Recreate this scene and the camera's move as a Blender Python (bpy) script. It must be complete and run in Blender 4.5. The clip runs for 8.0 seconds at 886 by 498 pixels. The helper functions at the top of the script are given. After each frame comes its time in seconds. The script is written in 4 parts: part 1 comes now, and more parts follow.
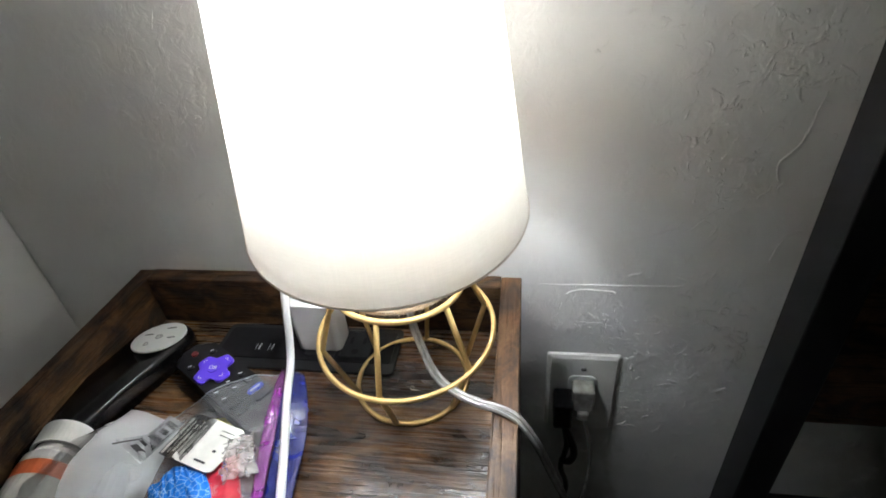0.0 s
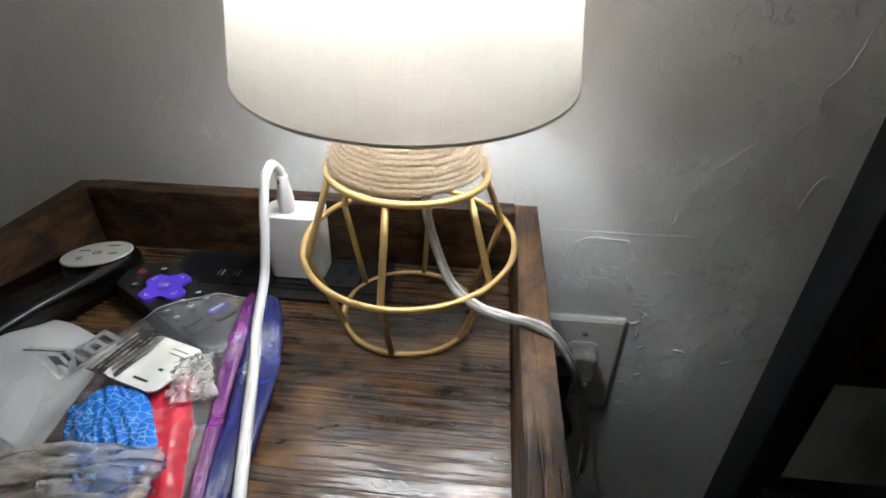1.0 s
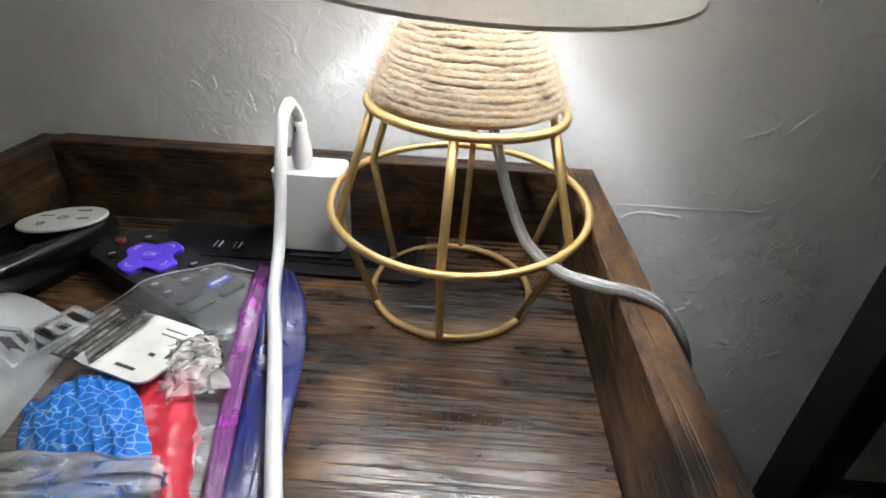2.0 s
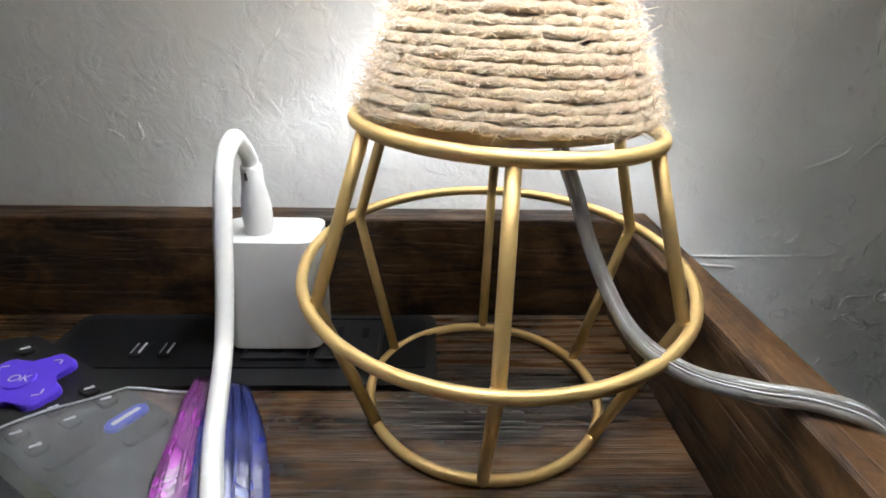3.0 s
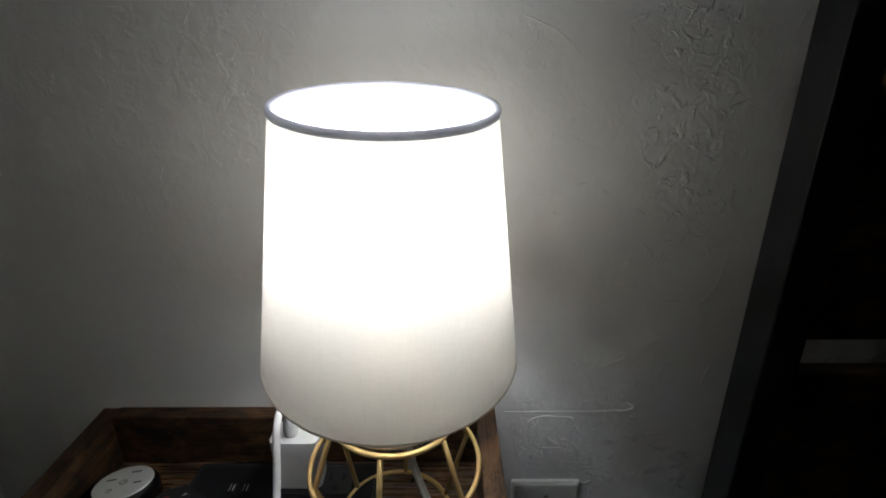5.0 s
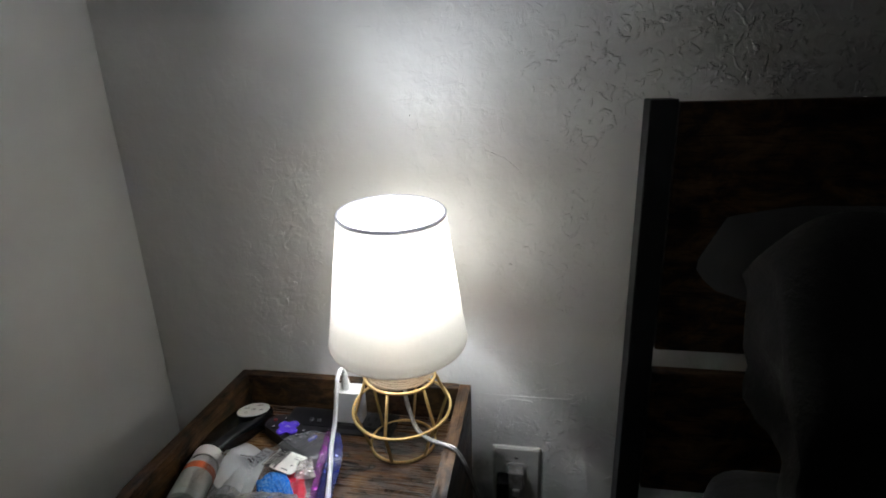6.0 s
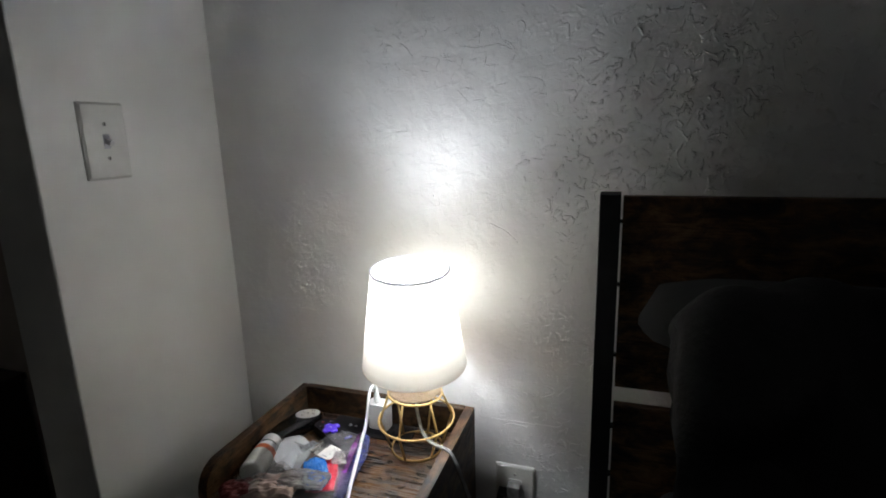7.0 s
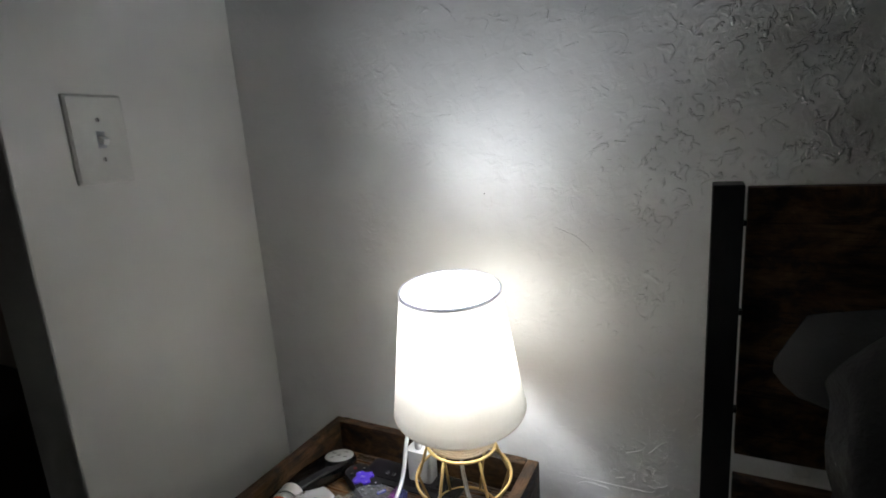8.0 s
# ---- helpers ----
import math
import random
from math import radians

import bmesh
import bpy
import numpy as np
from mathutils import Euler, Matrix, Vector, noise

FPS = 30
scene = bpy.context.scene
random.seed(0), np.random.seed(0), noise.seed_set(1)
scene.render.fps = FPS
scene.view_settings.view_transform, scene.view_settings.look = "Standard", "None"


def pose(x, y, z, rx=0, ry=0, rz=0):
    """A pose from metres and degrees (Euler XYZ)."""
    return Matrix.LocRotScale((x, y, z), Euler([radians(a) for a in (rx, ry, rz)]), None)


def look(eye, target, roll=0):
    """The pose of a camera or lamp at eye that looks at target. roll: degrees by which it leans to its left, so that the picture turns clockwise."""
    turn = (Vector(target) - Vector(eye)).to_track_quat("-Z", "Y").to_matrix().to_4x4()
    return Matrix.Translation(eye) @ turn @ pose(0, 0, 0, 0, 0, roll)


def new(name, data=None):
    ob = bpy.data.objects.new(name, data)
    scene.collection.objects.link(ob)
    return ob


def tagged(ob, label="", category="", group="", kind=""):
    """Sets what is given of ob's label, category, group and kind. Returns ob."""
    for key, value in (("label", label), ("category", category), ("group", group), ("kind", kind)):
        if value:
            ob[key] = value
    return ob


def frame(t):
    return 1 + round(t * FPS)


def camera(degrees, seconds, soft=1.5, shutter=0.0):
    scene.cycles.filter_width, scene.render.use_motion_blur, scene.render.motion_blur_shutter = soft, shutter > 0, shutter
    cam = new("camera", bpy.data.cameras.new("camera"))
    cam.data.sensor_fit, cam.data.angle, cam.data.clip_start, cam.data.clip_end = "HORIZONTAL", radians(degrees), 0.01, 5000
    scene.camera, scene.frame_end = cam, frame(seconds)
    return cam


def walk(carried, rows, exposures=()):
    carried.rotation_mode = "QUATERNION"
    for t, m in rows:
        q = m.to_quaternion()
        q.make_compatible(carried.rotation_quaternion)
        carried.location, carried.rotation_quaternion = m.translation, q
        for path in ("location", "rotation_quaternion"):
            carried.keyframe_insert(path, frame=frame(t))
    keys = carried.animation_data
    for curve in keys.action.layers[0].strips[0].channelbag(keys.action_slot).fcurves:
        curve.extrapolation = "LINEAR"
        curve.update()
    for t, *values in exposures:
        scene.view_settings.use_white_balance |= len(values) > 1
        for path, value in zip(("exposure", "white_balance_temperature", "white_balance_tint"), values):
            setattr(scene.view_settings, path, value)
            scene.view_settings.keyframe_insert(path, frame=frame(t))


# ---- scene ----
cam = camera(81.2, 8.0, soft=1.8)
PATH = [
    (0, (0.1060, -0.4544, 0.9505), (-0.1642, 0.9204, -0.0122), -5.60),
    (0.2, (0.0780, -0.4630, 0.9540), (-0.2450, 1.2090, -0.0950), -4.50),
    (0.3, (0.0600, -0.4630, 0.9440), (-0.2130, 1.1980, -0.1340), -3.20),
    (0.5, (0.0550, -0.4606, 0.8978), (-0.1484, 0.9633, -0.0084), -1.75),
    (0.7, (0.0600, -0.4450, 0.8560), (-0.1500, 1.2280, -0.2390), -0.80),
    (1, (0.0583, -0.4528, 0.8408), (-0.0709, 0.9809, -0.0634), 1.05),
    (1.5, (0.0491, -0.4651, 0.8324), (-0.0291, 0.9781, -0.0627), 2.64),
    (1.7, (0.0319, -0.4506, 0.8158), (-0.0336, 0.9799, -0.1004), 2.91),
    (2.8, (-0.0258, -0.3340, 0.7241), (0.0226, 1.1980, -0.0111), 2.24),
    (3, (-0.0205, -0.3260, 0.7408), (0.0358, 1.2182, 0.0322), 1.24),
    (3.2, (-0.0175, -0.3245, 0.7665), (0.0465, 1.2325, 0.1330), 0.40),
    (3.5, (-0.0142, -0.3234, 0.7776), (0.0666, 1.2522, 0.1444), -0.44),
    (4, (-0.0131, -0.3239, 0.7699), (0.0693, 1.2565, 0.1488), -0.73),
    (4.5, (0.0017, -0.3774, 0.8283), (0.0536, 1.2001, 0.1967), -0.41),
    (4.7, (0.0216, -0.4355, 0.9049), (0.0614, 1.1443, 0.2783), -0.11),
    (4.8, (0.0310, -0.4480, 0.9490), (0.0600, 1.3900, 0.1515), 0.05),
    (5, (0.0522, -0.4981, 0.9943), (0.0425, 1.0804, 0.3634), -0.40),
    (5.2, (0.0595, -0.5355, 1.0184), (0.0130, 1.0443, 0.3924), -0.85),
    (6.3, (0.2621, -0.8969, 1.1512), (-0.1273, 0.6940, 0.6957), -1.64),
    (6.5, (0.2965, -0.9449, 1.1690), (-0.1469, 0.6428, 0.7536), -1.35),
    (6.8, (0.3410, -0.9840, 1.1790), (-0.2490, 0.8750, 0.7380), -1.30),
    (7, (0.3611, -0.9936, 1.1960), (-0.1730, 0.5765, 0.8221), -1.62),
    (7.2, (0.3710, -0.9880, 1.1790), (-0.3170, 0.8430, 0.7630), -1.90),
    (7.5, (0.3618, -0.9353, 1.1848), (-0.2786, 0.6000, 0.8342), -2.79),
    (7.7, (0.3490, -0.8720, 1.1880), (-0.4720, 0.9060, 0.7850), -3.30),
    (8, (0.3303, -0.7808, 1.1642), (-0.4386, 0.6928, 0.8075), -3.96),
]
EXPO = [(0.0, 2.5), (0.2, 1.75), (0.3, 1.25), (0.5, 0.9), (1.0, 2.25), (1.5, 2.38), (3.0, 2.35), (3.2, 2.25), (3.5, 1.75), (4.0, 1.7), (4.5, 1.55), (4.7, 1.95), (4.8, 1.7), (5.0, 1.12), (5.2, 1.2), (6.5, 2.3), (7.0, 2.42), (7.5, 2.45), (8.0, 2.1)]
walk(cam, [(t, look(eye, target, roll)) for t, eye, target, roll in PATH], EXPO)

# ---- world: a dark room at night, lit by the lamp alone ----
world = bpy.data.worlds.new("night")
scene.world = world
world.use_nodes = True
world.node_tree.nodes["Background"].inputs[0].default_value = (0.5, 0.55, 0.65, 1)
world.node_tree.nodes["Background"].inputs[1].default_value = 0.01
BULB = 36.0

# ---- fitted plan ----
WALL_X = -0.513          # left wall
WALL_END = -0.417        # its free corner
TOP = 0.586              # surface of the nightstand's tray
NX0, NX1 = -0.307, 0.102  # nightstand
NY0, NY1 = -0.390, -0.058
RIM = 0.641
LAMP = (0.0052, -0.1430)


# ---- materials ----
def nodes_of(name):
    m = bpy.data.materials.new(name)
    m.use_nodes = True
    nt = m.node_tree
    return m, nt, nt.nodes["Principled BSDF"]


def add(nt, kind, **inputs):
    n = nt.nodes.new(kind)
    for k, v in inputs.items():
        n.inputs[k.replace("_", " ")].default_value = v
    return n


def ramp(nt, fac, stops):
    r = nt.nodes.new("ShaderNodeValToRGB")
    while len(r.color_ramp.elements) < len(stops):
        r.color_ramp.elements.new(0.5)
    for e, (p, c) in zip(r.color_ramp.elements, stops):
        e.position = p
        e.color = (*c, 1) if len(c) == 3 else c
    nt.links.new(fac, r.inputs[0])
    return r.outputs[0]


def coords(nt, scale=(1, 1, 1), rot=(0, 0, 0)):
    tc = nt.nodes.new("ShaderNodeTexCoord")
    mp = nt.nodes.new("ShaderNodeMapping")
    mp.inputs["Scale"].default_value = scale
    mp.inputs["Rotation"].default_value = rot
    nt.links.new(tc.outputs["Object"], mp.inputs[0])
    return mp.outputs[0]


def noise_of(nt, vec, scale, detail=4.0, rough=0.55, dist=0.0):
    n = nt.nodes.new("ShaderNodeTexNoise")
    n.inputs["Scale"].default_value = scale
    n.inputs["Detail"].default_value = detail
    n.inputs["Roughness"].default_value = rough
    n.inputs["Distortion"].default_value = dist
    nt.links.new(vec, n.inputs["Vector"])
    return n.outputs["Fac"]


def bump(nt, b, height, strength, distance, prev=None):
    n = nt.nodes.new("ShaderNodeBump")
    n.inputs["Strength"].default_value = strength
    n.inputs["Distance"].default_value = distance
    nt.links.new(height, n.inputs["Height"])
    if prev is not None:
        nt.links.new(prev, n.inputs["Normal"])
    nt.links.new(n.outputs[0], b.inputs["Normal"])
    return n.outputs[0]


def math_node(nt, op, a, b_=0.5):
    n = nt.nodes.new("ShaderNodeMath")
    n.operation = op
    for i, v in enumerate((a, b_)):
        if isinstance(v, (int, float)):
            n.inputs[i].default_value = v
        else:
            nt.links.new(v, n.inputs[i])
    return n.outputs[0]


def mixed(nt, fac, a, b_):
    n = nt.nodes.new("ShaderNodeMix")
    n.data_type = "RGBA"
    if isinstance(fac, (int, float)):
        n.inputs[0].default_value = fac
    else:
        nt.links.new(fac, n.inputs[0])
    for sock, v in ((n.inputs[6], a), (n.inputs[7], b_)):
        if isinstance(v, tuple):
            sock.default_value = (*v, 1)
        else:
            nt.links.new(v, sock)
    return n.outputs[2]


def plain(name, col, rough=0.5, metal=0.0, vary=0.12, scale=60.0, bumps=0.0, spec=0.5):
    m, nt, b = nodes_of(name)
    v = coords(nt)
    f = noise_of(nt, v, scale)
    dark = tuple(c * (1 - vary) for c in col)
    lite = tuple(min(1, c * (1 + vary)) for c in col)
    nt.links.new(ramp(nt, f, [(0.3, dark), (0.7, lite)]), b.inputs["Base Color"])
    b.inputs["Roughness"].default_value = rough
    b.inputs["Metallic"].default_value = metal
    b.inputs["Specular IOR Level"].default_value = spec
    if bumps:
        bump(nt, b, noise_of(nt, v, scale * 6), bumps, 0.0006)
    return m


def plaster(name, col, relief=1.0):
    """Hand-trowelled painted plaster: flat skin with raised flakes and trowel ridges in loose patches."""
    m, nt, b = nodes_of(name)
    v = coords(nt)
    tone = noise_of(nt, v, 3.0, 5)
    nt.links.new(ramp(nt, tone, [(0.3, tuple(c * 0.93 for c in col)), (0.7, tuple(min(0.9, c * 1.04) for c in col))]), b.inputs["Base Color"])
    b.inputs["Roughness"].default_value = 0.55
    b.inputs["Specular IOR Level"].default_value = 0.38
    flakes = ramp(nt, noise_of(nt, v, 48, 4, 0.55, 0.7), [(0.57, (0, 0, 0)), (0.63, (1, 1, 1))])
    sep = nt.nodes.new("ShaderNodeSeparateXYZ")
    nt.links.new(v, sep.inputs[0])
    # the flaking is thickest high on the wall, over the bed
    drift = math_node(nt, "ADD", math_node(nt, "MULTIPLY", sep.outputs[0], 0.90), math_node(nt, "MULTIPLY", sep.outputs[2], 0.05))
    where = math_node(nt, "ADD", noise_of(nt, v, 5.0, 3), drift)
    patch = ramp(nt, where, [(0.76, (0.10, 0.10, 0.10)), (0.98, (0.85, 0.85, 0.85))])
    raised = math_node(nt, "MULTIPLY", flakes, patch)
    skin = noise_of(nt, v, 55, 4, 0.6, 0.6)
    wave = noise_of(nt, v, 7, 2)
    n1 = bump(nt, b, raised, 0.75 * relief, 0.0014)
    n2 = bump(nt, b, skin, 0.36 * relief, 0.0022, n1)
    n3 = bump(nt, b, wave, 0.48 * relief, 0.010, n2)
    bump(nt, b, noise_of(nt, v, 420, 2), 0.12, 0.0004, n3)
    return m


def rustic(name, axis="x", dark=1.0, rough=0.34, across=15, gloss=0.36, patch=15, fine=20, deep=0.9, warp=0.7, stripe=0.9):
    """Rustic brown wood-grain board, charred patches and cathedral grain; the grain runs along axis."""
    m, nt, b = nodes_of(name)
    s = {"x": (1.0, across, across), "y": (across, 1.0, across), "z": (across, across, 1.0)}[axis]
    v = coords(nt, s)
    info = nt.nodes.new("ShaderNodeObjectInfo")
    off = nt.nodes.new("ShaderNodeVectorMath")
    off.operation = "ADD"
    comb = nt.nodes.new("ShaderNodeCombineXYZ")
    for i_ in range(3):
        nt.links.new(math_node(nt, "MULTIPLY", info.outputs["Random"], 13.0 + 7 * i_), comb.inputs[i_])
    nt.links.new(v, off.inputs[0])
    nt.links.new(comb.outputs[0], off.inputs[1])
    v = off.outputs[0]
    s2 = tuple(1.0 if c_ == 1.0 else 1.9 for c_ in s)
    mp2 = nt.nodes.new("ShaderNodeMapping")
    mp2.inputs["Scale"].default_value = tuple(b_ / a_ for a_, b_ in zip(s, s2))
    nt.links.new(v, mp2.inputs[0])
    grain = noise_of(nt, v, fine, 4, 0.55, warp)
    broad = noise_of(nt, mp2.outputs[0], patch, 7, 0.68, 0.6)
    base = ramp(nt, broad, [(0.36, tuple(dark * c for c in (0.020, 0.012, 0.009))), (0.46, tuple(dark * c for c in (0.095, 0.045, 0.019))),
                            (0.56, tuple(dark * c for c in (0.24, 0.115, 0.042))), (0.69, tuple(dark * c for c in (0.42, 0.235, 0.105)))])
    lines = ramp(nt, grain, [(0.38, (0.16, 0.14, 0.13)), (0.48, (1, 1, 1))])
    mul = nt.nodes.new("ShaderNodeMix")
    mul.data_type, mul.blend_type = "RGBA", "MULTIPLY"
    mul.inputs[0].default_value = stripe
    nt.links.new(base, mul.inputs[6])
    nt.links.new(lines, mul.inputs[7])
    nt.links.new(mul.outputs[2], b.inputs["Base Color"])
    nt.links.new(ramp(nt, grain, [(0.3, (rough + 0.25,) * 3), (0.6, (rough,) * 3)]), b.inputs["Roughness"])
    b.inputs["Specular IOR Level"].default_value = gloss
    n0 = bump(nt, b, lines, 0.75, 0.0005)
    n1 = bump(nt, b, grain, deep, 0.0006, n0)
    bump(nt, b, broad, 0.12, 0.004, n1)
    return m


def fabric_shade():
    m, nt, b = nodes_of("white_linen_shade")
    tc = nt.nodes.new("ShaderNodeTexCoord")
    vert = add(nt, "ShaderNodeTexWave", Scale=1.0, Distortion=1.5, Detail=2.0, Detail_Scale=0.6)
    # threads round the shade: angle about the axis drives the wave
    sep = nt.nodes.new("ShaderNodeSeparateXYZ")
    nt.links.new(tc.outputs["Object"], sep.inputs[0])
    ang = math_node(nt, "ARCTAN2", sep.outputs[1], sep.outputs[0])
    comb = nt.nodes.new("ShaderNodeCombineXYZ")
    nt.links.new(math_node(nt, "MULTIPLY", ang, 34.0), comb.inputs[0])
    nt.links.new(math_node(nt, "MULTIPLY", sep.outputs[2], 14.0), comb.inputs[2])
    nt.links.new(comb.outputs[0], vert.inputs["Vector"])
    comb2 = nt.nodes.new("ShaderNodeCombineXYZ")
    nt.links.new(math_node(nt, "MULTIPLY", ang, 9.0), comb2.inputs[0])
    nt.links.new(math_node(nt, "MULTIPLY", sep.outputs[2], 900.0), comb2.inputs[2])
    weft = noise_of(nt, comb2.outputs[0], 1.0, 3)
    slub = noise_of(nt, comb.outputs[0], 2.2, 4)
    thread = math_node(nt, "ADD", math_node(nt, "MULTIPLY", vert.outputs["Fac"], 0.3), math_node(nt, "MULTIPLY", weft, 0.7))
    tone = math_node(nt, "ADD", math_node(nt, "MULTIPLY", thread, 0.5), math_node(nt, "MULTIPLY", slub, 0.5))
    col = ramp(nt, tone, [(0.3, (0.86, 0.85, 0.83)), (0.7, (0.95, 0.94, 0.92))])
    nt.links.new(col, b.inputs["Base Color"])
    b.inputs["Roughness"].default_value = 0.85
    b.inputs["Specular IOR Level"].default_value = 0.15
    bump(nt, b, thread, 0.22, 0.0005)
    tr = nt.nodes.new("ShaderNodeBsdfTranslucent")
    tcol = ramp(nt, tone, [(0.3, (0.80, 0.785, 0.75)), (0.7, (0.88, 0.86, 0.825))])
    nt.links.new(tcol, tr.inputs[0])
    mx = nt.nodes.new("ShaderNodeMixShader")
    mx.inputs[0].default_value = 0.20
    nt.links.new(b.outputs[0], mx.inputs[1])
    nt.links.new(tr.outputs[0], mx.inputs[2])
    # the open weave lets part of the bulb's light straight through
    gap = nt.nodes.new("ShaderNodeBsdfTransparent")
    gap.inputs[0].default_value = (0.97, 0.935, 0.875, 1)
    weave = nt.nodes.new("ShaderNodeMixShader")
    nt.links.new(ramp(nt, thread, [(0.3, (0.27, 0.27, 0.27)), (0.7, (0.22, 0.22, 0.22))]), weave.inputs[0])
    nt.links.new(mx.outputs[0], weave.inputs[1])
    nt.links.new(gap.outputs[0], weave.inputs[2])
    nt.links.new(weave.outputs[0], nt.nodes["Material Output"].inputs[0])
    return m


def edge_tape(name, col, share):
    m, nt, b = nodes_of(name)
    b.inputs["Base Color"].default_value = (*col, 1)
    b.inputs["Roughness"].default_value = 0.7
    tr = nt.nodes.new("ShaderNodeBsdfTranslucent")
    tr.inputs[0].default_value = (*col, 1)
    bump(nt, b, noise_of(nt, coords(nt), 900, 2), 0.3, 0.0003)
    mx = nt.nodes.new("ShaderNodeMixShader")
    mx.inputs[0].default_value = share
    nt.links.new(b.outputs[0], mx.inputs[1])
    nt.links.new(tr.outputs[0], mx.inputs[2])
    nt.links.new(mx.outputs[0], nt.nodes["Material Output"].inputs[0])
    return m


def glow(name, col, strength):
    m, nt, b = nodes_of(name)
    b.inputs["Emission Color"].default_value = (*col, 1)
    b.inputs["Emission Strength"].default_value = strength
    b.inputs["Base Color"].default_value = (0.8, 0.8, 0.8, 1)
    return m


def rope_fibre():
    m, nt, b = nodes_of("jute_rope")
    v = coords(nt)
    fine = noise_of(nt, v, 520, 5, 0.75)
    coarse = noise_of(nt, v, 70, 3)
    c1 = ramp(nt, fine, [(0.3, (0.48, 0.34, 0.22)), (0.55, (0.63, 0.47, 0.32)), (0.75, (0.74, 0.59, 0.44))])
    nt.links.new(mixed(nt, math_node(nt, "MULTIPLY", coarse, 0.5), c1, (0.64, 0.49, 0.34)), b.inputs["Base Color"])
    b.inputs["Roughness"].default_value = 0.95
    b.inputs["Specular IOR Level"].default_value = 0.1
    b.inputs["Subsurface Weight"].default_value = 0.5
    b.inputs["Subsurface Radius"].default_value = (0.004, 0.003, 0.0022)
    b.inputs["Subsurface Scale"].default_value = 1.0
    bump(nt, b, fine, 0.8, 0.0007)
    return m


def film(name, alpha, col=(0.85, 0.87, 0.9), rough=0.16):
    m, nt, b = nodes_of(name)
    v = coords(nt)
    crease = noise_of(nt, v, 38, 5, 0.6, 1.6)
    b.inputs["Base Color"].default_value = (*col, 1)
    b.inputs["Roughness"].default_value = rough
    haze = ramp(nt, crease, [(0.35, (alpha * 0.55,) * 3), (0.62, (alpha,) * 3), (0.74, (min(1, alpha * 2.3),) * 3)])
    nt.links.new(haze, b.inputs["Alpha"])
    bump(nt, b, crease, 0.4, 0.003)
    # the skin's own gloss, stronger where it is seen at a slant
    shine = nt.nodes.new("ShaderNodeBsdfAnisotropic")
    shine.inputs["Roughness"].default_value = 0.13
    shine.inputs[0].default_value = (1, 1, 1, 1)
    bm = nt.nodes.new("ShaderNodeBump")
    bm.inputs["Strength"].default_value = 0.55
    bm.inputs["Distance"].default_value = 0.004
    nt.links.new(noise_of(nt, v, 55, 4, 0.55, 1.2), bm.inputs["Height"])
    nt.links.new(bm.outputs[0], shine.inputs["Normal"])
    fr = nt.nodes.new("ShaderNodeFresnel")
    fr.inputs[0].default_value = 1.3
    mx = nt.nodes.new("ShaderNodeMixShader")
    nt.links.new(fr.outputs[0], mx.inputs[0])
    nt.links.new(b.outputs[0], mx.inputs[1])
    nt.links.new(shine.outputs[0], mx.inputs[2])
    nt.links.new(mx.outputs[0], nt.nodes["Material Output"].inputs[0])
    return m


def clear_cord():
    """Clear plastic sleeve over tinned strands, pale and a little see-through."""
    m, nt, b = nodes_of("clear_silver_cord")
    strand = noise_of(nt, coords(nt), 90, 3, 0.5, 0.4)
    nt.links.new(ramp(nt, strand, [(0.3, (0.50, 0.48, 0.45)), (0.7, (0.66, 0.65, 0.62))]), b.inputs["Base Color"])
    nt.links.new(ramp(nt, strand, [(0.3, (0.62, 0.62, 0.62)), (0.7, (0.86, 0.86, 0.86))]), b.inputs["Alpha"])
    b.inputs["Roughness"].default_value = 0.17
    b.inputs["Metallic"].default_value = 0.25
    return m


def cloth(name, col, scale=300, sheen=0.2):
    m, nt, b = nodes_of(name)
    v = coords(nt)
    f = noise_of(nt, v, scale, 4, 0.7)
    g = noise_of(nt, v, 9, 3)
    nt.links.new(mixed(nt, g, tuple(c * 0.75 for c in col), tuple(c * 1.2 for c in col)), b.inputs["Base Color"])
    b.inputs["Roughness"].default_value = 0.95
    b.inputs["Sheen Weight"].default_value = sheen
    bump(nt, b, f, 0.6, 0.004)
    return m


def pouch_print(name, col, line):
    """Printed pouch: interlaced pale line work on a bright ground."""
    m, nt, b = nodes_of(name)
    v = coords(nt)
    vo = nt.nodes.new("ShaderNodeTexVoronoi")
    vo.feature = "DISTANCE_TO_EDGE"
    vo.inputs["Scale"].default_value = 190
    nt.links.new(v, vo.inputs["Vector"])
    f = ramp(nt, vo.outputs["Distance"], [(0.02, (1, 1, 1)), (0.05, (0, 0, 0))])
    nt.links.new(mixed(nt, math_node(nt, "MULTIPLY", f, 0.7), col, line), b.inputs["Base Color"])
    b.inputs["Roughness"].default_value = 0.25
    bump(nt, b, noise_of(nt, v, 60, 3), 0.4, 0.002)
    return m


M_WALL = plaster("grey_white_plaster", (0.84, 0.83, 0.82), 1.9)
M_SIDE = plaster("smooth_wall_paint", (0.85, 0.84, 0.815), 0.3)
M_HALL = plaster("brown_hall_paint", (0.62, 0.54, 0.48), 0.3)
M_CEIL = plain("ceiling_paint", (0.84, 0.83, 0.81), 0.8)
M_FLOOR = cloth("beige_carpet", (0.42, 0.38, 0.33), 260, 0.1)
M_TOPWOOD = rustic("tray_wood", "x", 0.60, 0.21, 28, 0.8, 17, 12, 0.16, 0.12, 0.24)
M_RAILX = rustic("rail_wood_x", "x", 0.31, 0.42, 15, 0.36, 24, 20, 0.5, 0.7, 0.45)
